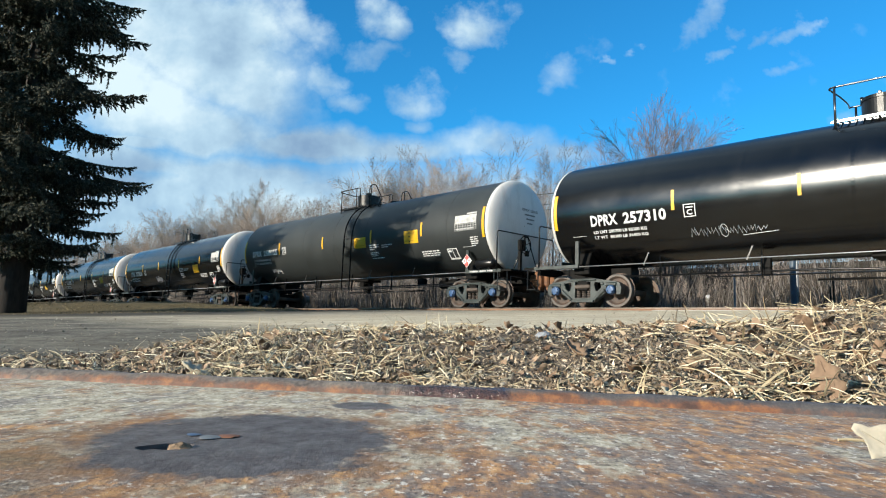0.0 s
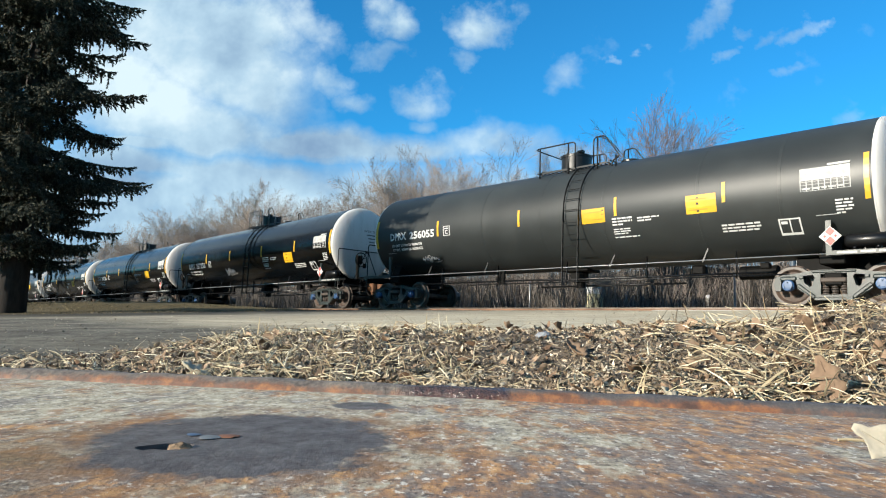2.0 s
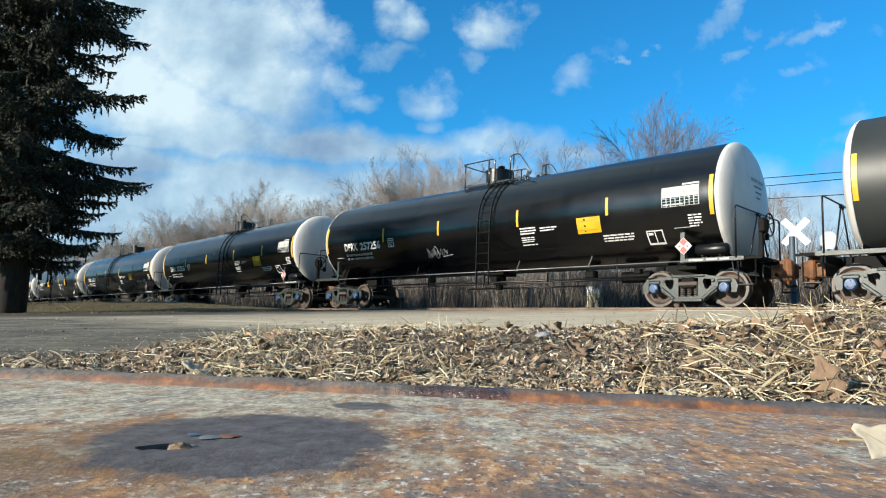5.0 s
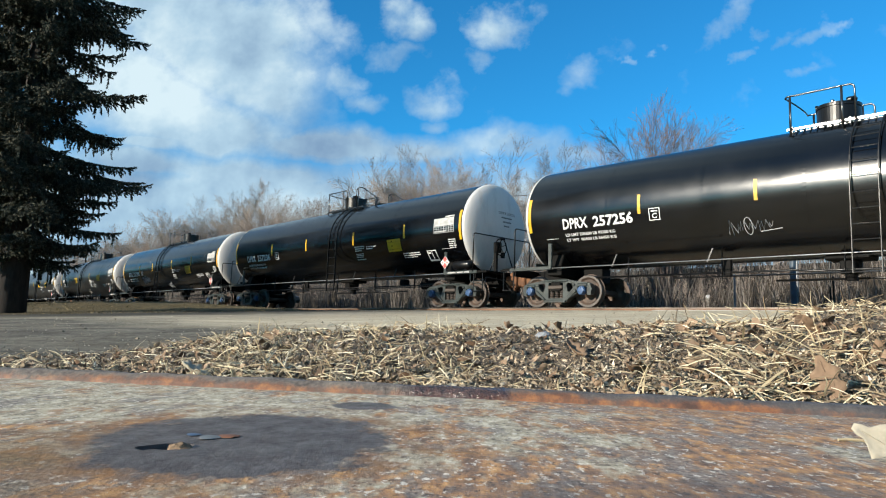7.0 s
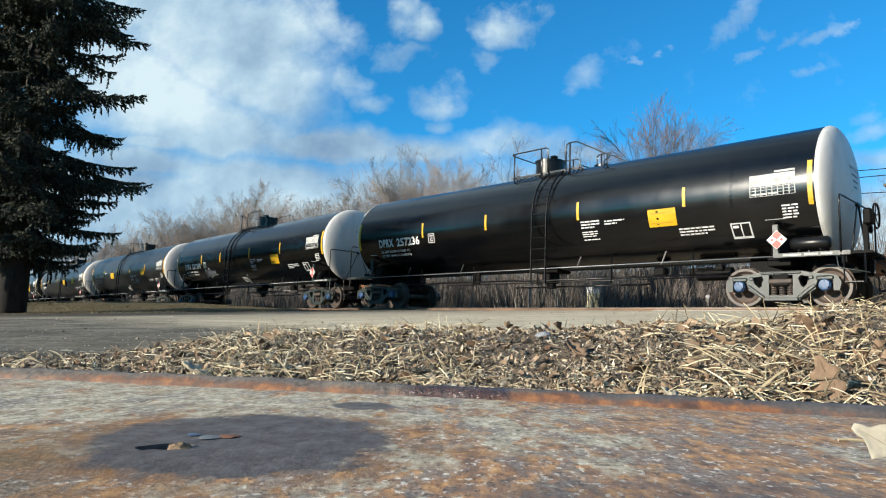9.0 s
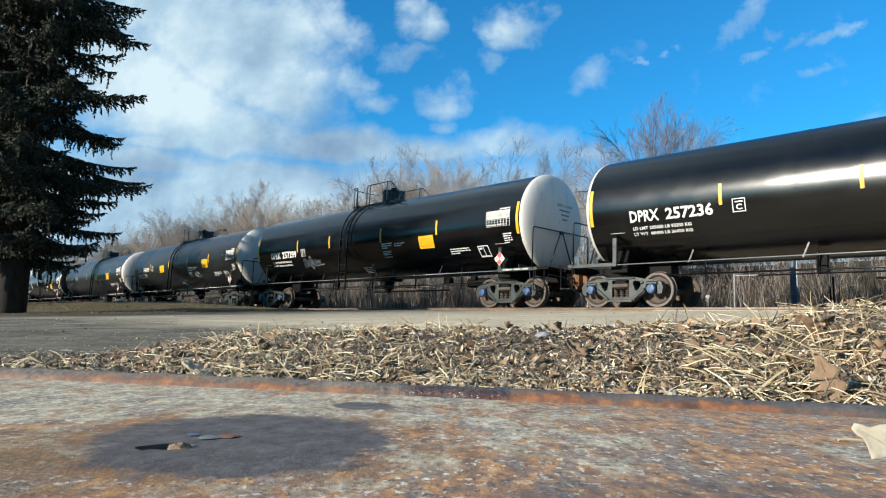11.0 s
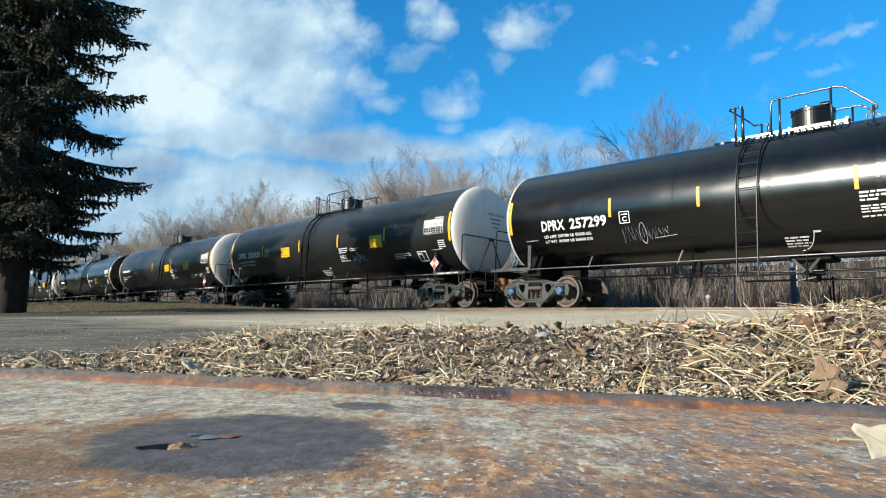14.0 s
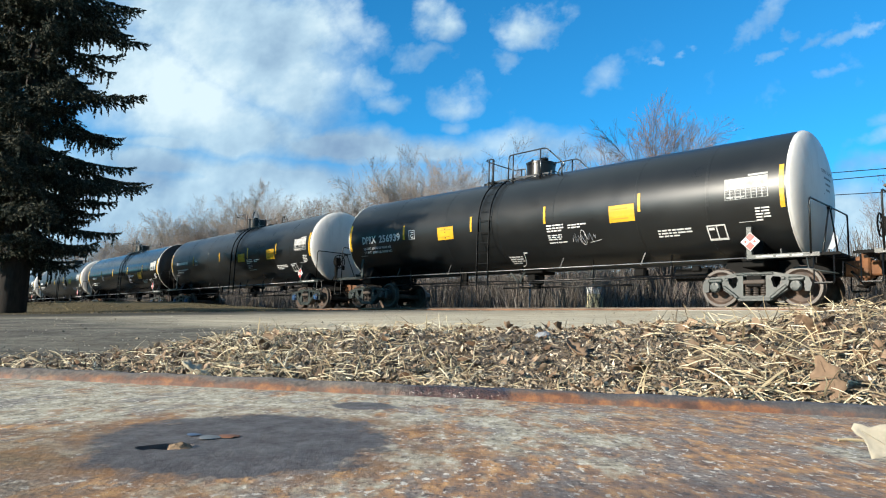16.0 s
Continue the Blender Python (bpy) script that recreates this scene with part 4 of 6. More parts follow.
    for i in range(4):
        p = -0.6 - i * 2.5
        patch(bm, 6.62, 7.58, p - 0.35, p, 0.004)
    for i in range(9):
        x = 6.62 + i * 0.118
        patch(bm, x, x + 0.02, -8.5, 0.3, 0.0045)
    patch(bm, 7.15, 7.58, 11.2, 13, 0.004)
    lines(bm, rng, 6.66, 7.56, -8.4, -5.8, 1)
    part("test_chart", bm, OLD_WHITE, car, "pale stencilled inspection chart")
    bm = bmesh.new()
    lines(bm, rng, 7.27, 7.6, -30, -17, 5)
    part("small_print", bm, ink, car)
    for blocks in (((tx, tx + 0.58, -22, -13, 3), (tx, tx + 0.48, -31, -24, 3), (tx, tx + 0.76, -35, -32.5, 1)), ((tx + 0.73, tx + 1.33, -20, -14.5, 2),), ((4.85, 5.75, -38.5, -29.5, 3),)):
        bm = bmesh.new()
        for b in blocks:
            lines(bm, rng, *b)
        part("small_print", bm, ink, car)
    if kit == "B":
        bm = bmesh.new()
        lines(bm, rng, -0.2, 0.3, -61, -47, 4)
        patch(bm, 0.42, 0.56, -44, -42)
        part("operating_note", bm, ink, car)
        bm = bmesh.new()
        tube(bm, [on_tank(0.06 + 0.36 * math.sin(w), -44 - 21 * math.cos(w) ** 1.5, 0.004) for w in (radians(d) for d in range(0, 91, 10))], 0.01, 4)
        part("swing_mark", bm, ink, car)
    for x0 in (6.87, -7.25):
        bm = bmesh.new()
        patch(bm, x0, x0 + 0.43, -29.2, -28.5, 0.004)
        part("post_mark", bm, OLD_WHITE, car)
    bm = bmesh.new()
    for x0, x1, z0, z1 in ((7.25, 7.62, 1.11, 1.14), (7.68, 7.95, 1.11, 1.14), (8.0, 8.22, 1.11, 1.14)):
        box(bm, ((x0 + x1) / 2, -1.386, (z0 + z1) / 2 - 0.03), (x1 - x0, 0.004, 0.045))
    part("sill_print", bm, OLD_WHITE, car)
    # diamond placard on its holder
    holder = bmesh.new()
    box(holder, (7.15, -1.42, 1.44), (0.3, 0.02, 0.3), pose(0, 0, 0, 0, 45, 0))
    holder = part("placard", holder, WHITE, car, "white and red diamond hazard placard")
    bm = bmesh.new()
    for s in (-1, 1):
        box(bm, (7.15, -1.433, 1.44 + s * 0.1), (0.14, 0.004, 0.14), pose(0, 0, 0, 0, 45, 0))
    for x in (-0.1, 0.1):
        box(bm, (7.15 + x, -1.433, 1.44), (0.05, 0.004, 0.05), pose(0, 0, 0, 0, 45, 0))
    part("placard_print", bm, RED, holder)
    if mark:
        bm = bmesh.new()
        vs, fs = text_mesh(mark, 0.02)

        def on_head(y, z):
            r = math.hypot(y, z) / R
            return (HALF + 0.026 + DISH * math.sqrt(max(0.0, 1 - r * r)) ** 0.92, y, ZT + z)
        made = [bm.verts.new(on_head(-0.12 + 0.85 * u, 0.5 + 0.085 * v)) for u, v in vs]
        for f in fs:
            try:
                bm.faces.new([made[i] for i in f])
            except ValueError:
                pass
        part("head_number", bm, simple_once("grey_stencil"), car)
        for i, (a, b) in enumerate(((0.0, 0.55), (0.08, 0.5), (0.12, 0.4))):
            bm = bmesh.new()
            q = [bm.verts.new(on_head(y, 0.36 - i * 0.14 + dz)) for y, dz in ((a, 0), (b, 0), (b, 0.05), (a, 0.05))]
            bm.faces.new(q)
            part("head_print", bm, simple_once("grey_stencil"), car)
    if scrawl:
        bm = bmesh.new()
        x, p, k, n, tall = scrawl
        r2 = random.Random(k)
        pts = []
        for i in range(n):
            pts.append(on_tank(x + i * 0.045 + r2.uniform(-0.02, 0.05), p + (tall if i % 2 else -tall) * r2.uniform(0.5, 1.3) * (1 - 0.5 * i / n), 0.006))
        tube(bm, pts, 0.008, 4)
        c = n * 0.45 * 0.045 + x
        tube(bm, [on_tank(c + 0.09 * math.cos(w), p + 1.4 * tall * math.sin(w), 0.006) for w in (0.5 * j for j in range(14))], 0.008, 4)
        tube(bm, [on_tank(x + n * 0.03, p - 6, 0.006), on_tank(x + n * 0.05, p - 4, 0.006)], 0.008, 4)
        part("chalk_scrawl", bm, CHALK, car, "thin chalk scrawl")
    return car


@lru_cache(None)
def simple_once(name):
    return simple(name, (0.311, 0.185, 0.0074) if name == "panel_ink" else (0.118, 0.118, 0.118), 0.6)


LONG = "glossy black tank car with white ends and yellow reflective strips"
DULL = "dull black tank car with white ends and yellow reflective strips"
CARS = [
    (tank_car("DPRX 257310", ("LD LMT 205700 LB 93300 KG", "LT WT 80300 LB 36400 KG"), BLACK_GLOSS, HEAD, LONG, True, scrawl=(-3.9, -35, 3, 40, 4.5), seed=1), 0.29),
    (tank_car("DPRX 256055", ("LD LMT 205500 LB 93200 KG", "LT WT 80500 LB 36500 KG"), BLACK_MATT, HEAD, DULL, True, ((1.1, 1.82, -16, -1),), scrawl=(-5.6, -41, 4, 18, 4), seed=2, tank=True, style=HIGH), 0.28),
    (tank_car("DPRX 257256", ("LD LMT 205600 LB 93250 KG", "LT WT 80400 LB 36450 KG"), BLACK_GLOSS, HEAD, LONG, True, scrawl=(-2.1, -33, 5, 24, 6), seed=3, tank=True, style=LOW_D), -0.04),
    (tank_car("DPRX 257236", ("LD LMT 205600 LB 93250 KG", "LT WT 80400 LB 36450 KG"), BLACK_GLOSS, HEAD, LONG, True, seed=4, tank=True), -0.12),
    (tank_car("DPRX 257299", ("LD LMT 205700 LB 93300 KG", "LT WT 80300 LB 36400 KG"), BLACK_GLOSS, HEAD, LONG, True, scrawl=(-4.1, -31, 6, 30, 8), seed=5, style=LOW_B), 0.05),
    (tank_car("DPRX 256939", ("LD LMT 205500 LB 93200 KG", "LT WT 80500 LB 36500 KG"), BLACK_SEMI, HEAD, DULL, False, ((-2.95, -2.22, -17, -1),), scrawl=(2.3, -30, 7, 18, 6), seed=6, style=HIGH_B), 0.21),
]
for i in range(6, 12):
    CARS.append((tank_car("", None, BLACK_GLOSS if i % 2 else BLACK_SEMI, BLACK_PART if i == 7 else HEAD, "glossy black steel tank car with black ends on the track" if i == 7 else LONG,
                          True, ((1.1, 1.82, -16, -1),) if i in (6, 9) else (), seed=i + 1, style=HIGH if i % 2 == 0 else LOW), 0.0))


def motions():
    """The train rolls past at an even pace; the clouds drift."""
    for i, (car, shift) in enumerate(CARS):
        rows = []
        for k in range(33):
            t = k * 0.5
            x = -3.536 - 0.159 * (t / 8 - 1) ** 2 + SPEED * t - i * PITCH_CAR + shift
            dy, dz, turn = bend(x)
            rows.append((t, Matrix.Translation((x, TRACK + dy, RAIL + dz)) @ Matrix.Rotation(turn, 4, "Z")))
        walk(car, rows)
    for w, x in WHEELSETS:
        rows = []
        for k in range(161):
            t = k * 0.1
            d = SPEED * t - 0.159 * ((t / 8 - 1) ** 2 - 1)
            rows.append((t, Matrix.Translation((x, 0, WHEEL_R)) @ Matrix.Rotation(d / WHEEL_R, 4, "Y")))
        walk(w, rows)
    drift = UU * 3.33
    turned = Matrix((UU, WW, Vector((0, 0, 1)))).transposed().to_4x4()
    walk(CLOUDS, [(0.0, turned), (16.0, Matrix.Translation(drift * 16) @ turned)])

# ---------------------------------------------------------------- foreground


def plan(u, w, z=0.0):
    """A place u to the right of the camera and w ahead of it."""
    p = UU * u + WW * w
    return Vector((p.x, p.y, z))


PLAN = Matrix.Rotation(_a, 4, "Z")
PLATE_Z = 0.06


def plate_edge(u):
    return 0.632 - 0.09 * u - 0.1 * max(0.0, u) ** 2


def steel_cover():
    """A flat steel cover that the camera looks along: its own x to the right, y ahead."""
    cover = empty("steel_cover", Matrix.Translation((0, 0, PLATE_Z)) @ PLAN)
    bm = bmesh.new()
    us = [-1.1 + i * 0.05 for i in range(45)]
    outer = [(-1.1, -0.9)] + [(1.1, -0.9)] + [(u, plate_edge(u)) for u in us[::-1]]
    slot = [(-0.132 + 0.0105 * math.cos(w) + 0.0018 * math.cos(3 * w + 1) + 0.001 * math.cos(5 * w), 0.335 + (0.011 + 0.003 * math.cos(2 * w + 1)) * math.sin(w) + 0.006 * math.cos(w) + 0.0015 * math.cos(4 * w)) for w in (2 * math.pi * k / 20 for k in range(20))]
    edges, loops = [], []
    for loop in (outer, slot):
        vs = [bm.verts.new((x, y, 0)) for x, y in loop]
        loops.append(vs)
        edges += [bm.edges.new((vs[i], vs[(i + 1) % len(vs)])) for i in range(len(vs))]
    bmesh.ops.triangle_fill(bm, use_beauty=True, edges=edges)
    for f in bm.faces:
        if f.normal.z < 0:
            f.normal_flip()
    low = [bm.verts.new((v.co.x * 1.0, v.co.y, -0.014)) for v in loops[1]]
    for i in range(20):
        j = (i + 1) % 20
        bm.faces.new((loops[1][i], loops[1][j], low[j], low[i]))
    bm.faces.new(low)
    part("cover_plate", bm, PLATE, cover)
    # raised lip round the edge
    bm = bmesh.new()
    us = [-1.1 + i * 0.012 for i in range(184)]
    rows = []
    for k, (inset, z) in enumerate(((-0.034, -0.03), (-0.033, 0.004), (-0.027, 0.0085), (-0.015, 0.0095), (-0.005, 0.0085), (0.002, 0.003), (0.004, -0.004))):
        row = []
        for u in us:
            wob = 0.0022 * noise.noise((u * 14, k * 0.3, 0)) + 0.0012 * noise.noise((u * 60, k, 5))
            dz = (0.0016 * noise.noise((u * 22, k * 0.4, 3)) + 0.0009 * noise.noise((u * 90, k, 9))) if 0 < k < 6 else 0
            row.append(bm.verts.new((u, plate_edge(u) - inset + wob, z + dz)))
        rows.append(row)
    for a, b in zip(rows, rows[1:]):
        for i in range(len(us) - 1):
            bm.faces.new((b[i], b[i + 1], a[i + 1], a[i]))
    part("raised_lip", bm, LIP, cover, "orange rusted raised lip of the cover", smooth=True)
    bm = bmesh.new()
    for x in (-1.1, 1.1):
        box(bm, (x, -0.13, -0.034), (0.02, 1.56, 0.064))
    box(bm, (0, -0.9, -0.034), (2.22, 0.02, 0.064))
    box(bm, (0, -0.13, -0.045), (2.18, 1.4, 0.02))
    part("frame", bm, LIP, cover)
    tagged(cover, "flat rusted steel cover with a raised lip and stains", "steel cover")


steel_cover()


def pebble(name, p, r, mat, label, seed, squash=0.6):
    bm = bmesh.new()
    bmesh.ops.create_icosphere(bm, subdivisions=2, radius=r)
    for v in bm.verts:
        v.co *= 1 + 0.55 * noise.noise(v.co / r * 0.9 + Vector((seed * 7, 0, 0)))
        v.co.z *= squash
    ob = part(name, bm, mat)
    ob.matrix_basis = Matrix.Translation(p)
    return tagged(ob, label, "stone")


pebble("pebble", plan(-0.1235, 0.334, PLATE_Z - 0.0005), 0.0062, simple("tan_stone", (0.148, 0.0962, 0.0555), 0.8, 0, 0.3, 60, 0.3), "small tan pebble lodged in the slot of the cover", 1)
pebble("pebble", plan(0.16, 1.05, 0.12), 0.013, simple("blue_grey_stone", (0.178, 0.185, 0.2), 0.8, 0, 0.2, 40, 0.3), "small blue-grey stone lying in the mulch", 2)

for _u, _w, _s, _mat, _label, _seed in ((-0.131, 0.371, 0.004, simple("blue_paint_flake", (0.037, 0.074, 0.133), 0.5, 0, 0.3, 80), "flake of blue paint lying on the cover", 5),
                                          (-0.12, 0.364, 0.0062, simple("pale_paint_flake", (0.118, 0.126, 0.13), 0.6, 0, 0.3, 80), "flake of pale grey paint lying on the cover", 6),
                                          (-0.111, 0.37, 0.0058, simple("rust_flake", (0.148, 0.0592, 0.0296), 0.8, 0, 0.3, 80), "curled orange flake of rust lying on the cover", 7)):
    tagged(pebble("flake", plan(_u, _w, PLATE_Z + 0.0006), _s, _mat, "", _seed, 0.06), _label, "flake", "flakes on the cover")

CREST = ((-0.95, 0.02), (-0.6, 0.03), (-0.48, 0.046), (-0.4, 0.068), (-0.3, 0.092), (-0.15, 0.108), (0.0, 0.12), (0.18, 0.128), (0.31, 0.138), (0.44, 0.146), (0.52, 0.158), (0.62, 0.175), (0.95, 0.18))


def mulch_height(u, w):
    q = u / w
    for (a, h0), (b, h1) in zip(CREST, CREST[1:]):
        if q <= b:
            break
    crest = h0 + (h1 - h0) * min(1, max(0, (q - a) / (b - a)))
    d = w - plate_edge(max(-1, min(1, u))) - 0.034
    h = 0.045 + (crest - 0.045) * smooth01(d / 0.55)
    h -= (crest + 0.05) * smooth01((w - 1.45 - 0.25 * smooth01(q + 0.6)) / 0.7)
    lump = noise.noise((u * 7, w * 7, 0)) * 0.012 + noise.noise((u * 23, w * 23, 4)) * 0.006
    return 0.03 + (h + lump * smooth01(d / 0.08) - 0.03) * smooth01((2.4 - abs(u)) / 0.6) - 0.06 * smooth01((abs(u) - 1.8) / 0.6)


def mulch_bed():
    bm = bmesh.new()
    us = [-2.4 + i * 0.02 for i in range(241)]
    ts = [i / 60 for i in range(61)]
    grid = []
    for t in ts:
        row = []
        for u in us:
            e = plate_edge(max(-1.1, min(1.1, u))) + 0.028
            w = e + (2.6 - e) * t ** 1.4
            row.append(bm.verts.new(plan(u, w, mulch_height(u, w))))
        grid.append(row)
    for a, b in zip(grid, grid[1:]):
        for i in range(len(us) - 1):
            bm.faces.new((a[i], a[i + 1], b[i + 1], b[i]))
    n = Nodes("dark_damp_soil")
    v = n.noise(60, 6, 0.7)
    n.bump(n.noise(140, 5, 0.7), 0.8, 0.006)
    tagged(part("mulch", bm, n.done(n.ramp(v, (0.35, (0.037, 0.0281, 0.0207)), (0.55, (0.104, 0.0777, 0.0555)), (0.72, (0.207, 0.159, 0.111))), 0.95), smooth=True), "dark crumbled mulch bank beside the steel cover", "mulch", kind="stuff")


def litter():
    """Chips, grit and dry straw on the bank, each in one heap of stuff."""
    rng = random.Random(5)

    def spot(lo=-0.8, hi=0.8):
        q = rng.uniform(lo, hi)
        e = 0.665 / (1 + 0.09 * q)
        w = e + abs(rng.gauss(0, 0.34)) if rng.random() < 0.6 else e + rng.uniform(0, 0.95)
        return q, q * w, w

    cv, cf, gv, gf = [], [], [], []
    for i in range(76000):
        q, u, w = spot()
        stone = rng.random() < 0.04
        V, F = (gv, gf) if stone else (cv, cf)
        s = rng.uniform(0.001, 0.0034) if stone else 0.0009 + 0.0042 * rng.random() ** 2.4
        m = Matrix.Translation(plan(u, w, mulch_height(u, w) + s * 0.25)) @ Euler((rng.gauss(0, 0.7), rng.gauss(0, 0.7), rng.uniform(0, 6))).to_matrix().to_4x4()
        ex, ey, ez = s * rng.uniform(0.7, 2.3), s * rng.uniform(0.3, 0.9), s * rng.uniform(0.05, 0.24) if not stone else s * 0.6
        b = len(V)
        for x, y, z in ((1, 0.1, 0), (0.2, 1, 0.1), (-1, 0.3, 0), (-0.3, -1, -0.1), (0.1, 0, 1), (-0.1, 0.1, -1)):
            V.append(m @ Vector((x * ex * rng.uniform(0.7, 1.2), y * ey, z * ez)))
        for k in range(4):
            F.append((b + k, b + (k + 1) % 4, b + 4))
            F.append((b + (k + 1) % 4, b + k, b + 5))
    tagged(mesh_part("mulch_chips", cv, cf, MULCH), "dark and brown wood chips and leaf crumbs", "wood chips", kind="stuff")
    tagged(mesh_part("grit", gv, gf, PEBBLE), "pale grit and small stones among the mulch", "grit", kind="stuff")

    verts, faces = [], []

    def blade(p, d, length, width, sag):
        s = d.cross(Vector((0, 0, 1)))
        s = s.normalized() if s.length > 0.01 else Vector((1, 0, 0))
        n = 5
        base = len(verts)
        side = Vector((rng.gauss(0, 0.08), rng.gauss(0, 0.08), 0)) * length
        kink = rng.random() < 0.3
        for i in range(n + 1):
            t = i / n
            c = p + d * length * t + side * t * t + Vector((0, 0, -sag * length * t * t))
            if kink and t > 0.5:
                c += (side * 3 + Vector((0, 0, -0.25 * length))) * (t - 0.5)
            wd = s * width * (1 - 0.55 * t) / 2
            verts.extend([c - wd, c + wd, c + Vector((0, 0, width * 0.45))])
        for i in range(n):
            a, b = base + 3 * i, base + 3 * i + 3
            faces.extend([(a, a + 2, b + 2, b), (a + 2, a + 1, b + 1, b + 2), (a + 1, a, b, b + 1)])

    def scatter(count, lo, hi, l0, l1, w0, w1, up):
        for _ in range(count):
            q, u, w = spot(lo, hi)
            a = rng.uniform(0, 6.2832)
            steep = rng.random() ** 2
            d = Vector((math.cos(a), math.sin(a), rng.uniform(-0.05, 0.12) + up * steep)).normalized()
            blade(plan(u, w, mulch_height(u, w) + rng.uniform(0.0, 0.012)), d, rng.uniform(l0, l1), rng.uniform(w0, w1), rng.uniform(0, 0.3))
    scatter(800, -0.8, -0.28, 0.008, 0.038, 0.0007, 0.0022, 1.4)
    scatter(1250, -0.34, 0.06, 0.008, 0.04, 0.0008, 0.0026, 1.5)
    scatter(420, 0.0, 0.35, 0.006, 0.026, 0.0007, 0.0018, 1.2)
    scatter(620, 0.32, 0.8, 0.012, 0.055, 0.0009, 0.003, 1.8)
    scatter(170, 0.38, 0.8, 0.02, 0.06, 0.0018, 0.0038, 1.3)
    scatter(420, 0.28, 0.8, 0.018, 0.06, 0.0014, 0.0038, 0.5)
    scatter(200, 0.42, 0.8, 0.02, 0.06, 0.0012, 0.0034, 1.4)
    scatter(420, -0.42, 0.05, 0.008, 0.034, 0.0012, 0.003, 0.5)
    scatter(120, -0.8, -0.4, 0.01, 0.03, 0.0014, 0.003, 0.6)
    scatter(260, 0.0, 0.35, 0.006, 0.024, 0.001, 0.0022, 0.5)
    tagged(mesh_part("dry_straw", verts, faces, STRAW), "pale dry straw and grass stems scattered over dark mulch", "straw", kind="stuff")
    # crumpled bits of dead leaf
    lv, lf = [], []
    for k in range(1720):
        q, u, w = spot(*((0.28, 0.8) if k > 1500 else (-0.8, 0.8)))
        size = (0.004 + 0.016 * rng.random() ** 2) * (1.3 if k > 1500 else 1.0)
        m = Matrix.Translation(plan(u, w, mulch_height(u, w) + size * rng.uniform(0.1, 0.5))) @ Euler((rng.gauss(0, 0.6), rng.gauss(0, 0.6), rng.uniform(0, 6))).to_matrix().to_4x4()
        b, roll = len(lv), rng.uniform(-1.2, 1.6)
        for i in range(4):
            for j in range(3):
                x, y = (i / 3 - 0.5) * rng.uniform(0.75, 1.25), (j - 1) * 0.36 * rng.uniform(0.6, 1.3) * (1 if i in (1, 2) else 0.55)
                lv.append(m @ Vector((x * size, y * size, size * (roll * y * y * 2 + 0.5 * x * x + rng.uniform(-0.06, 0.06)))))
        for i in range(3):
            for j in range(2):
                k = b + 3 * i + j
                lf.append((k, k + 1, k + 4, k + 3))
    tagged(mesh_part("leaf_crumbs", lv, lf, LEAF), "crumpled brown scraps of dead leaves in the mulch", "leaf scraps", kind="stuff")
    # the longer single stems that stand out
    for i, (q, w, ln, wd, az, el, mat) in enumerate((
            (0.185, 0.72, 0.055, 0.0034, 120, 62, STRAW), (0.3, 0.74, 0.05, 0.0026, 60, 80, STRAW), (0.285, 0.75, 0.052, 0.003, 20, 66, STRAW), (0.44, 0.72, 0.075, 0.005, 20, 48, STRAW),
            (0.53, 0.74, 0.1, 0.004, 200, 24, STRAW), (-0.27, 1.3, 0.05, 0.003, 90, 85, STRAW), (-0.2, 0.78, 0.06, 0.0026, 150, 50, STRAW), (0.49, 0.8, 0.09, 0.006, 170, 40, STRAW),
            (0.58, 0.86, 0.09, 0.004, 160, 35, STRAW), (0.63, 0.95, 0.07, 0.003, 60, 50, STRAW), (0.6, 0.8, 0.08, 0.004, 190, 30, STRAW))):
        verts.clear(), faces.clear()
        u = q * w
        a, e = radians(az) + _a, radians(el)
        blade(Vector((0, 0, 0)), Vector((math.cos(a) * math.cos(e), math.sin(a) * math.cos(e), math.sin(e))), ln, wd, 0.12)
        ob = mesh_part("dry_stem", list(verts), list(faces), mat)
        ob.matrix_basis = Matrix.Translation(plan(u, w, mulch_height(u, w) - 0.004))
        tagged(ob, "single pale dry grass stem standing in the mulch", "grass stem", "loose dry stems")


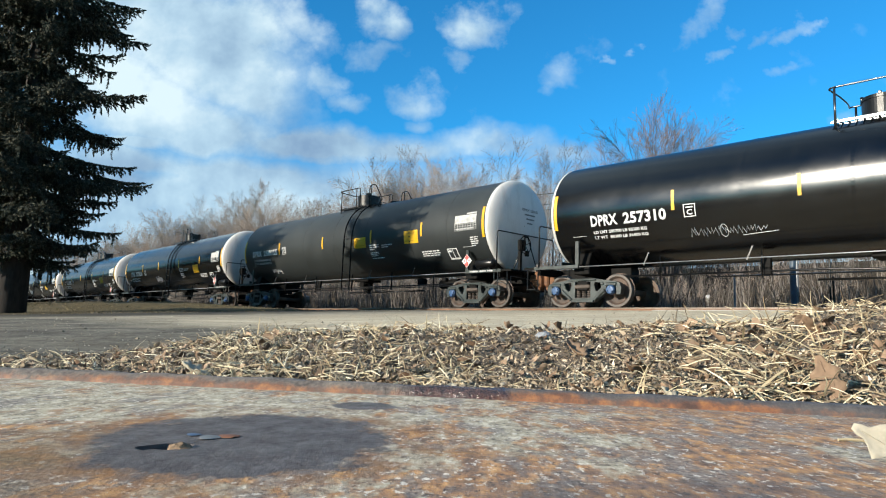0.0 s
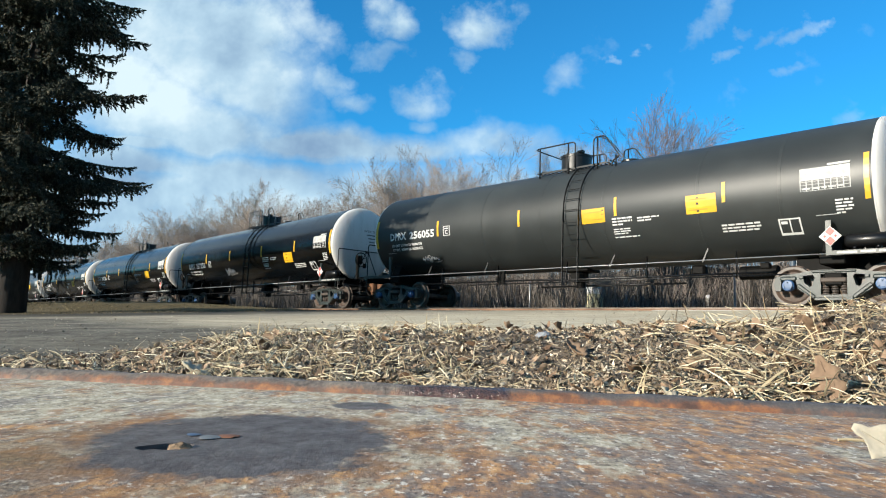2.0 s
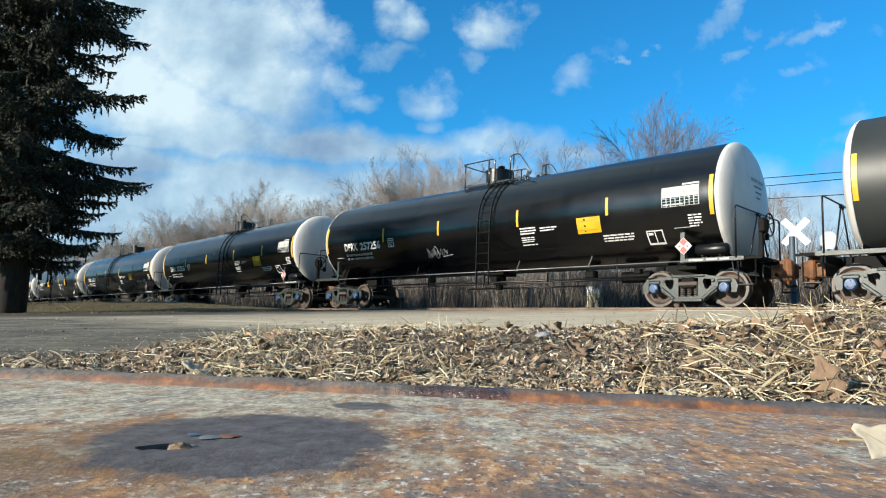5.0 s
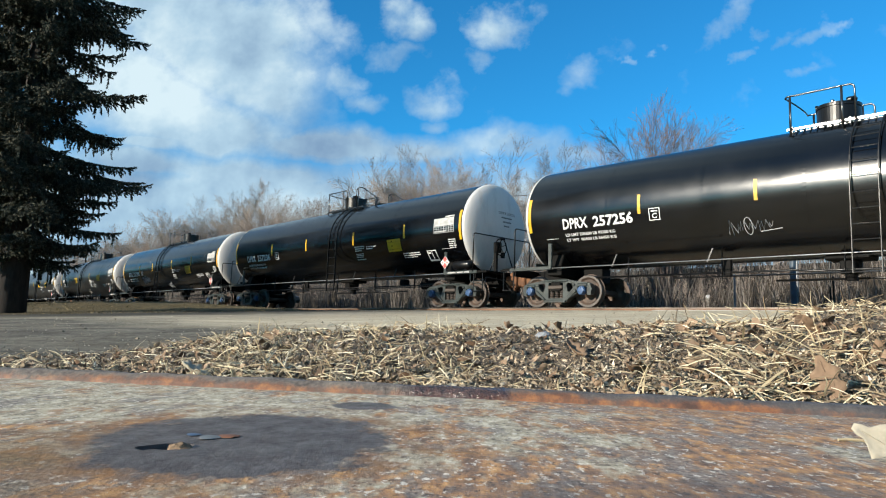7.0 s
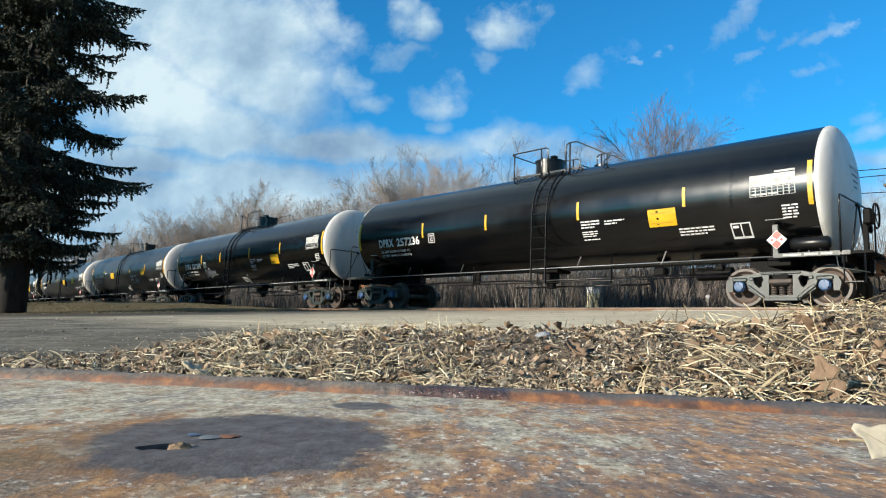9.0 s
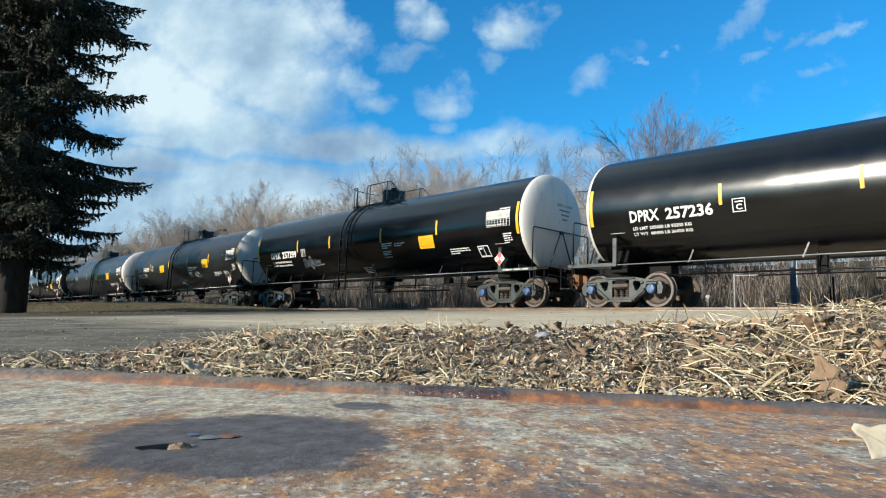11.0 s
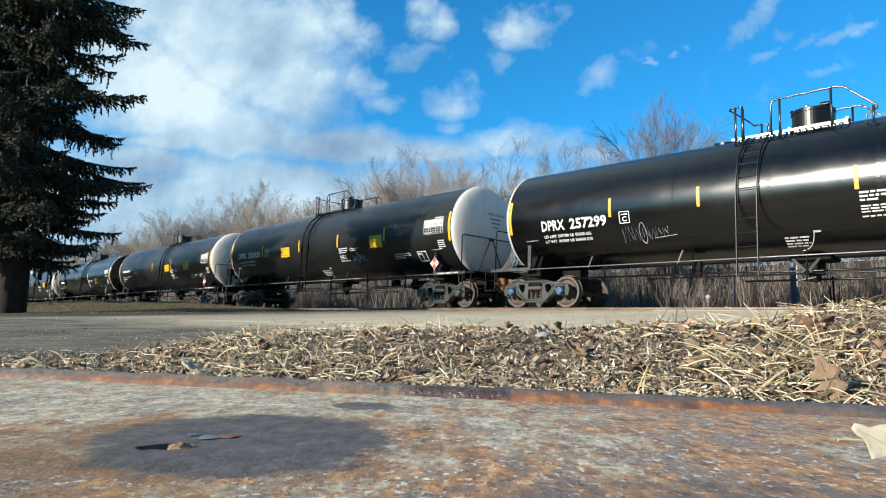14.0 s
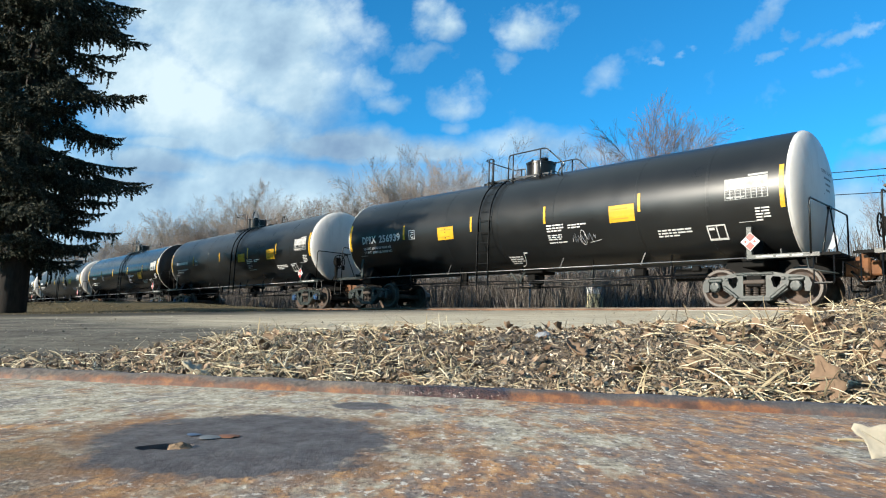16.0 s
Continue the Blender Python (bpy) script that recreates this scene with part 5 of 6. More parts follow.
def dead_leaf(p, size, turn, tilt, curl, mat, label, seed, facing=None, jag=0.26):
    """A lobed, curled oak leaf with a midrib and a little thickness."""
    rng = random.Random(seed)
    bm = bmesh.new()
    n = 15
    top, rib = [], []
    for i in range(n):
        t = i / (n - 1)
        lobe = 1 - jag + jag * math.sin(t * math.pi * 6.5 + seed) * (0.5 + 0.5 * math.sin(t * math.pi))
        half = size * 0.3 * math.sin(math.pi * min(1, t * 0.92 + 0.06)) ** 0.7 * lobe
        y = size * (t - 0.5)
        row = []
        for k in (-1, -0.5, 0, 0.5, 1):
            x = half * k * rng.uniform(0.85, 1.12)
            z = curl * (k * k * half * 1.1) + curl * size * 0.7 * (t - 0.5) ** 2 + size * 0.015 * rng.uniform(-1, 1) + (0.006 * size if k == 0 else 0)
            row.append(bm.verts.new((x, y, z)))
        top.append(row)
    for a, b in zip(top, top[1:]):
        for k in range(4):
            bm.faces.new((a[k], a[k + 1], b[k + 1], b[k]))
    g = bmesh.ops.extrude_face_region(bm, geom=list(bm.faces))
    bmesh.ops.translate(bm, vec=(0, 0, size * 0.008), verts=[v for v in g["geom"] if isinstance(v, bmesh.types.BMVert)])
    leaf = part("dead_leaf", bm, mat, smooth=True)
    bm = bmesh.new()
    tube(bm, [(0, -size * 0.68, size * 0.02), (0, -size * 0.5, curl * size * 0.17 + 0.01 * size), (0, 0, size * 0.012), (0, size * 0.4, curl * size * 0.12 + 0.012 * size)], size * 0.006, 4)
    part("midrib", bm, mat, leaf)
    leaf.matrix_basis = Matrix.Translation(p) @ PLAN @ pose(0, 0, 0, tilt, 0, turn)
    if facing:
        y, z = Vector(facing[0]).normalized(), Vector(facing[1])
        z = (z - y * z.dot(y)).normalized()
        leaf.matrix_basis = Matrix.Translation(p) @ PLAN @ Matrix((y.cross(z), y, z)).transposed().to_4x4()
    return tagged(leaf, label, "leaf", "fallen leaves")


def plate_straw():
    """A chip of straw that lies on the cover by the pale leaf."""
    bm = bmesh.new()
    tube(bm, [(-0.009, 0, 0.0006), (-0.003, 0.0006, 0.001), (0.01, -0.001, 0.0006)], 0.001, 5)
    ob = part("straw_chip", bm, STRAW)
    ob.matrix_basis = Matrix.Translation(plan(0.262, 0.432, PLATE_Z + 0.0008)) @ PLAN
    tagged(ob, "short pale chip of straw lying on the rusted cover", "straw")


def gravel():
    """Loose stones on the asphalt ramp."""
    rng = random.Random(8)
    V, F = [], []
    for _ in range(5000):
        if rng.random() < 0.6:
            x, y = rng.uniform(-26, -1), 15.1 - abs(rng.gauss(0, 1.6))
        else:
            q, w = rng.uniform(-0.72, 0.6), 1.9 + 11 * rng.random() ** 1.6
            p = plan(q * w, w)
            x, y = p.x, p.y
        if y < 0.3:
            continue
        s = rng.uniform(0.002, 0.007) if rng.random() < 0.96 else rng.uniform(0.008, 0.018)
        m = Matrix.Translation((x, y, land(x, y) + s * 0.2)) @ Euler((rng.uniform(0, 6), rng.uniform(0, 6), rng.uniform(0, 6))).to_matrix().to_4x4()
        b = len(V)
        for i, j, k in ((1, 0.1, 0), (0.2, 1, 0.1), (-1, 0.3, 0), (-0.3, -1, -0.1), (0.1, 0, 0.8), (-0.1, 0.1, -0.8)):
            V.append(m @ Vector((i * s * rng.uniform(0.7, 1.3), j * s * rng.uniform(0.7, 1.1), k * s)))
        for k in range(4):
            F.append((b + k, b + (k + 1) % 4, b + 4))
            F.append((b + (k + 1) % 4, b + k, b + 5))
    tagged(mesh_part("gravel", V, F, PEBBLE), "loose pale gravel scattered on the worn asphalt", "gravel", kind="stuff")




def lawn_grass():
    """Short dead grass on the rise, and ragged weeds by the track."""
    rng = random.Random(14)
    V, F = [], []
    for _ in range(16000):
        x, y = -18 - 45 * rng.random() ** 1.7, rng.uniform(2.5, 14.2)
        if x > -23 and rng.random() < 0.6 or noise.noise((x * 0.35, y * 0.35, 3)) < -0.25:
            continue
        h, w, t = rng.uniform(0.02, 0.07), rng.uniform(0.006, 0.016), rng.uniform(0, 6.28)
        p, d = Vector((x, y, land(x, y) - 0.01)), Vector((math.cos(t), math.sin(t), 0))
        b = len(V)
        V.extend([p - d * w, p + d * w, p + Vector((rng.gauss(0, 0.03), rng.gauss(0, 0.03), h))])
        F.append((b, b + 1, b + 2))
    tagged(mesh_part("lawn_grass", V, F, DEAD_GRASS), "short dead olive and tan grass on the low rise", "grass", kind="stuff")


mulch_bed()
litter()
lawn_grass()
plate_straw()
gravel()
BROWN = "curled brown dead oak leaf lying in the mulch"
for i, (q, w, dz, size, turn, tilt, curl, mat, label) in enumerate((
        (0.575, 0.73, 0.018, 0.06, 20, 66, 0.12, LEAF, "curled brown oak leaf standing upright in the straw"),
        (0.29, 0.7, 0.006, 0.05, 80, 18, 0.7, LEAF, BROWN), (0.345, 0.71, 0.008, 0.034, 50, 30, 0.8, PALE_LEAF, "small bleached dead leaf at the edge of the cover"),
        (0.41, 0.7, 0.004, 0.05, 100, 10, 0.5, LEAF, BROWN), (0.6, 0.92, 0.006, 0.05, 40, 40, 0.4, LEAF, BROWN), (0.55, 0.98, 0.006, 0.05, 130, 35, 0.4, LEAF, BROWN), (0.63, 0.82, 0.006, 0.045, 70, 45, 0.4, LEAF, BROWN),
        (0.2, 0.95, 0.008, 0.05, 20, 25, 0.7, LEAF, BROWN), (0.42, 0.95, 0.01, 0.05, 70, 35, 0.7, LEAF, BROWN), (-0.36, 0.85, 0.01, 0.045, 70, 20, 0.7, PALE_LEAF, "small bleached dead leaf among the straw"),
        (0.02, 0.72, 0.008, 0.03, 0, 30, 0.7, PALE_LEAF, "small bleached dead leaf at the edge of the cover"))):
    u = q * w
    dead_leaf(plan(u, w, mulch_height(u, w) + dz), size, turn, tilt, curl, mat, label, i, ((-0.25, 0.25, 1), (-0.45, -0.85, 0.3)) if i == 0 else None)
dead_leaf(plan(0.226, 0.335, PLATE_Z + 0.009), 0.046, 58, 52, 0.3, PALE_LEAF, "bleached curled leaf lying on the rusted steel cover", 31, ((-0.75, 0.35, 0.45), (-0.5, -0.8, 0.45)), 0.36)

# ---------------------------------------------------------------- beyond the track


def fence():
    ob = empty("fence")
    for i, (x, z, mat) in enumerate(((-18.9, 2.5, GALV), (-9.73, 2.5, GALV), (-6.58, 2.3, BLACK_PART), (-3.4, 2.5, GALV), (-0.3, 2.5, GALV))):
        bm = bmesh.new()
        rod(bm, (x, 24.0, land(x, 24) - 0.2), (x, 24.0, z), 0.035, 10)
        bmesh.ops.create_uvsphere(bm, u_segments=8, v_segments=5, radius=0.042, matrix=Matrix.Translation((x, 24, z)))
        part("post", bm, mat, ob)
    for z in (2.47, 1.3):
        bm = bmesh.new()
        rod(bm, (-9.73, 24.0, z), (-0.3, 24.0, z), 0.016, 6)
        part("fence_rail", bm, GALV, ob)
    tagged(ob, "thin galvanised fence posts and rails before the brush", "fence")


fence()


def roadside():
    # blue-grey steel post
    ob = empty("steel_post", pose(-7.91, 24.4, land(-7.9, 24.4) - 0.1))
    bm = bmesh.new()
    rod(bm, (0, 0, 0), (0, 0, 3.2), 0.1, 16)
    part("shaft", bm, LAMP_BLUE, ob, smooth=False)
    bm = bmesh.new()
    box(bm, (0, 0, 0.14), (0.36, 0.36, 0.04), bevel=0.01)
    part("base_plate", bm, LAMP_BLUE, ob)
    tagged(ob, "blue-grey painted steel post behind the track", "post")
    # small pale marker
    ob = empty("marker_post", pose(-13.37, 30.0, 1.45))
    bm = bmesh.new()
    rod(bm, (0, 0, -0.5), (0, 0, 0.62), 0.07, 10)
    part("shaft", bm, CONCRETE, ob)
    bm = bmesh.new()
    bmesh.ops.create_uvsphere(bm, u_segments=12, v_segments=8, radius=0.1, matrix=Matrix.Translation((0, 0, 0.68)))
    part("cap", bm, SIGN_WHITE, ob, smooth=True)
    tagged(ob, "short pale marker post with a rounded top", "marker post")
    # drum
    ob = empty("drum", pose(-18.6, 28.8, land(-18.6, 28.8) - 0.1) @ Matrix.Scale(1.55, 4))
    bm = bmesh.new()
    spun(bm, [(0, 0.001), (0, 0.28), (0.3, 0.285), (0.31, 0.3), (0.34, 0.3), (0.35, 0.285), (0.42, 0.285)], 24, "Z")
    part("lower_body", bm, BIN_YELLOW, ob)
    bm = bmesh.new()
    spun(bm, [(0.42, 0.287), (0.62, 0.287), (0.63, 0.3), (0.66, 0.3), (0.67, 0.287), (0.78, 0.287)], 24, "Z")
    part("upper_body", bm, BIN_YELLOW, ob, "cream upper band")
    bm = bmesh.new()
    spun(bm, [(0.78, 0.29), (0.95, 0.285), (0.97, 0.3), (1.0, 0.3), (1.0, 0.27), (0.98, 0.001)], 24, "Z")
    part("lid", bm, SIGN_WHITE, ob, "white lid")
    tagged(ob, "large cream plastic drum with a white lid behind the track", "drum")
    # crossing sign seen from behind, and a pale rounded sign
    ob = empty("crossbuck", pose(-8.3, 26.0, 1.45, 0, 0, 12))
    for k in (48, -48):
        bm = bmesh.new()
        box(bm, (0, 0.03 if k > 0 else 0.0, 2.75), (1.2, 0.02, 0.23), pose(0, 0, 0, 0, k, 0), 0.004)
        part("blade", bm, SIGN_WHITE, ob)
    bm = bmesh.new()
    rod(bm, (0, 0.07, -0.7), (0, 0.07, 3.1), 0.05, 10)
    part("mast", bm, GALV, ob)
    tagged(ob, "white crossbuck railway sign on a steel mast", "crossbuck sign")
    ob = empty("round_sign", pose(-7.22, 26.0, 1.5, 0, 0, 20))
    bm = bmesh.new()
    pts = [(0.3 * math.cos(w), 2.3 + 0.34 * math.sin(w)) for w in (math.pi * (k + 0.5) / 4 for k in range(8))][::-1]
    slab(bm, pts, -0.01, 0.01)
    part("sign_plate", bm, SIGN_BACK, ob)
    bm = bmesh.new()
    rod(bm, (0, 0.05, -0.8), (0, 0.05, 2.6), 0.035, 8)
    part("mast", bm, BLACK_PART, ob)
    tagged(ob, "pale eight-sided sign seen on a dark mast", "sign")
    # pole with three wires
    pole = empty("utility_pole", pose(-7.2, 35.0, 0))
    bm = bmesh.new()
    rod(bm, (0, 0, 1.0), (0, 0, 7.5), 0.15, 12, 0.11)
    part("shaft", bm, POLE_WOOD, pole, smooth=False)
    bm = bmesh.new()
    box(bm, (0, 0, 7.3), (0.12, 1.4, 0.12), bevel=0.01)
    part("crossarm", bm, POLE_WOOD, pole)
    tagged(pole, "weathered wooden utility pole beyond the track", "utility pole")
    for z0, z1, y in ((8.1, 8.36, 34.6), (7.95, 8.12, 35.3), (7.1, 7.36, 35.0)):
        bm = bmesh.new()
        tube(bm, [(-7.2 - 7 * i, y + 0.2 * i, z0 + (z1 - z0) / 4.3 * 7 * i - 0.0 + 0.02 * i * i) for i in range(-3, 6)], 0.02, 5)
        tagged(part("overhead_wire", bm, WIRE), "thin dark overhead wire strung past the track", "wire", "overhead wires")


roadside()

# ---------------------------------------------------------------- trees


def branch_tree(rng, height, spread, levels, verts, faces, twigs_v, twigs_f, trunk_r, fork, kids, tip, flare, rise):
    def seg(p, q, r0, r1, thin):
        V, F = (twigs_v, twigs_f) if thin else (verts, faces)
        n = 3 if thin else 6
        d = (q - p).normalized()
        x = d.orthogonal().normalized()
        y = d.cross(x)
        b = len(V)
        for c, r in ((p, r0), (q, r1)):
            V.extend([c + (x * math.cos(6.2832 * j / n) + y * math.sin(6.2832 * j / n)) * r for j in range(n)])
        F.extend([(b + j, b + (j + 1) % n, b + n + (j + 1) % n, b + n + j) for j in range(n)])

    def grow(p, d, length, r, lev):
        n = (8, 5, 4, 2)[lev]
        start = (0.3, 0.22, 0.2, 1)[lev] if fork == 1 or lev else 0.2
        for i in range(n):
            wild = (0.07, 0.1, 0.13, 0.12)[lev]
            d = (d + Vector((rng.gauss(0, wild), rng.gauss(0, wild), rng.gauss((0.0, 0.07, 0.05, 0.02)[lev] * rise, wild * 0.5)))).normalized()
            q = p + d * length / n
            r1 = max(tip, r * (0.8 if lev else 0.84))
            seg(p, q, r, r1, lev >= 2)
            p, r = q, r1
            t = (i + 1) / n
            if lev < levels and t > start:
                for _ in range(kids[lev]):
                    o = Matrix.Rotation(rng.uniform(0, 6.2832), 3, d) @ d.orthogonal().normalized()
                    nd = (d + o * rng.uniform(0.6, 1.1) * spread).normalized()
                    grow(p, nd, length * (rng.uniform(0.6, 0.85) if lev == 0 and fork == 1 else rng.uniform(0.42, 0.68)) * (1.12 - 0.5 * t), max(tip * 1.15, r * rng.uniform(0.4, 0.62)), lev + 1)
    for k in range(fork):
        a = 6.2832 * k / fork + rng.uniform(-0.3, 0.3)
        lean = 0.0 if fork == 1 else rng.uniform(*flare)
        grow(Vector((0.1 * math.cos(a), 0.1 * math.sin(a), -0.3)), Vector((math.cos(a) * lean, math.sin(a) * lean, 1)).normalized(), height * (0.68 if fork == 1 else 0.9), trunk_r, 0)


def bare_tree(seed, height, spread, levels=3, trunk_r=0.12, fork=1, kids=(2, 2, 3), tip=0.008, twig=None, flare=(0.06, 0.22), wood=None, rise=1.0):
    twig = twig or TWIG
    rng = random.Random(seed)
    v, f, tv, tf = [], [], [], []
    branch_tree(rng, height, spread, levels, v, f, tv, tf, trunk_r, fork, kids, tip, flare, rise)
    tree = empty("bare_tree")
    mesh_part("trunk", v, f, wood or BARK_GREY, tree)
    mesh_part("crown", tv, tf, twig, tree)
    return tagged(tree, "leafless grey-brown tree in the thicket behind the track", "tree", "bare trees behind the track")


def put(kind, used, m):
    if kind not in used:
        used.add(kind)
        kind.matrix_basis = m
    else:
        copy_thing(kind, pose(0, 0, 0)).matrix_basis = m


SKYLINE = ((-130, 9.2), (-101, 10.6), (-80, 10.0), (-67, 10.0), (-59, 9.6), (-53, 7.9), (-48, 8.7), (-43, 8.9), (-39, 10.6), (-36, 8.9), (-30, 8.4), (-24, 7.0))


def wood_height(x):
    """How tall the wood stands along its edge."""
    for (a, h0), (b, h1) in zip(SKYLINE, SKYLINE[1:]):
        if x <= b:
            return h0 + (h1 - h0) * min(1.0, max(0.0, (x - a) / (b - a)))
    return SKYLINE[-1][1]


def thicket():
    rng = random.Random(11)
    domed = [bare_tree(s, 10.0, sp, 3, 0.1, fk, kd, 0.0065, None, fl) for s, sp, fk, kd, fl in ((1, 0.8, 4, (1, 2, 3), (0.15, 0.6)), (2, 0.85, 5, (1, 2, 3), (0.1, 0.7)), (3, 0.75, 3, (2, 2, 3), (0.15, 0.5)), (4, 0.9, 4, (1, 2, 3), (0.2, 0.75)), (5, 0.7, 3, (2, 2, 3), (0.05, 0.35)))]
    for t in domed:
        t["top"] = max(v.co.z for v in t.children[1].data.vertices)
    bushy = [bare_tree(s, h, sp, 2, 0.05, 4, (1, 3), 0.007, None, (0.1, 0.45)) for s, h, sp in ((6, 5.2, 0.7), (7, 4.4, 0.8), (8, 6.0, 0.7))]
    slim = bare_tree(23, 7.6, 0.62, 3, 0.05, 1, (1, 2, 2), 0.0045, TWIG_DARK)
    tagged(slim, "slender leafless sapling with fine reddish twigs")
    vase = bare_tree(17, 8.2, 0.62, 3, 0.15, 8, (2, 2, 2), 0.0045, TWIG_DARK, (0.12, 0.48), BARK_LIMB, 0.25)
    tagged(vase, "leafless fan-shaped tree with long upswept reddish-grey branches")
    vase.matrix_basis = pose(-15.3, 30, land(-15.3, 30), 0, 0, 210) @ Matrix.Scale(0.95, 4)
    used = set()
    x = -27.0
    while x > -150:
        for y0, y1, tall in ((31, 36, 0.96), (38, 46, 1.12)):
            xx = x + rng.uniform(-1.5, 1.5)
            y = rng.uniform(y0, y1)
            kind = rng.choice(domed)
            h = wood_height(xx * 34 / y) * tall * rng.uniform(0.84, 1.04)
            y += bend(xx)[0]
            put(kind, used, pose(xx, y, land(xx, y), rng.uniform(-3, 3), rng.uniform(-3, 3), rng.uniform(0, 360)) @ Matrix.Scale(h / kind["top"], 4))
        x -= rng.uniform(1.7, 2.8) * (1 + abs(x) / 130)
    for t in domed:
        del t["top"]
    for xx, y, h in ((-12.6, 31.0, 0.72), (-11.2, 33.0, 0.7), (-9.2, 32.0, 0.55), (-7.4, 33.5, 0.6)):
        put(slim, used, pose(xx, y, land(xx, y), 0, 0, xx * 50) @ Matrix.Scale(h, 4))
    x = 7.0
    while x > -120:
        for y0, y1 in ((26, 29), (30, 36)):
            xx = x + rng.uniform(-1.5, 1.5)
            y = rng.uniform(y0, y1) + bend(xx)[0]
            put(rng.choice(bushy), used, pose(xx, y, land(xx, y), rng.uniform(-5, 5), rng.uniform(-5, 5), rng.uniform(0, 360)) @ Matrix.Scale(rng.uniform(0.6, 0.9) * (0.6 + 0.4 * smooth01((-xx - 10) / 8)), 4))
        x -= rng.uniform(1.5, 2.6) * (1 + abs(x) / 60)
    # undergrowth
    verts, faces = [], []
    for _ in range(22000):
        x = 9 - 125 * rng.random() ** 1.5
        y = 24.5 + 15 * rng.random() ** 1.2 + bend(x)[0]
        z = land(x, y) - 0.1
        h = rng.uniform(0.5, 3.6) * (0.6 + 0.4 * smooth01((-x - 10) / 8))
        r = rng.choice((0.006, 0.008, 0.01, 0.014, 0.03))
        p = Vector((x, y, z))
        d = Vector((rng.gauss(0, 0.2), rng.gauss(0, 0.2), 1)).normalized()
        b = len(verts)
        lean = Vector((rng.gauss(0, 0.25), rng.gauss(0, 0.15), 0))
        for t in (0, 0.5, 1):
            c = p + d * h * t + lean * t * t
            for j in range(3):
                w = 2.0944 * j
                verts.append(c + Vector((math.cos(w), math.sin(w), 0)) * r * (1.05 - t * 0.8))
        for k in (0, 3):
            for j in range(3):
                faces.append((b + k + j, b + k + (j + 1) % 3, b + k + 3 + (j + 1) % 3, b + k + 3 + j))
    tagged(mesh_part("brush", verts, faces, BRUSH), "dense leafless grey-brown brush behind the track", "brush", kind="stuff")


thicket()


def far_woods():
    """A low belt of distant woods that closes the land all round."""
    rng = random.Random(4)
    verts, faces = [], []
    n = 420
    for ring, (rad, h) in enumerate(((150, 8.5), (175, 10.5), (205, 12.5))):
        base = len(verts)
        for i in range(n):
            a = 6.2832 * i / n
            r = rad * (1 + 0.08 * noise.noise((math.cos(a) * 3, math.sin(a) * 3, ring)))
            x, y = r * math.cos(a), r * math.sin(a)
            top = h * (0.75 + 0.35 * noise.noise((i * 0.35, ring * 9, 2)) + 0.18 * rng.uniform(-1, 1))
            verts += [(x, y, -1.0), (x + rng.uniform(-1, 1), y + rng.uniform(-1, 1), top * 0.6), (x * 1.01, y * 1.01, top)]
        for i in range(n):
            j = (i + 1) % n
            for k in (0, 1):
                faces.append((base + 3 * i + k, base + 3 * j + k, base + 3 * j + k + 1, base + 3 * i + k + 1))
    tagged(mesh_part("backdrop", verts, faces, TWIG), "distant belt of bare grey-brown woods", "far woods", kind="structure")


far_woods()


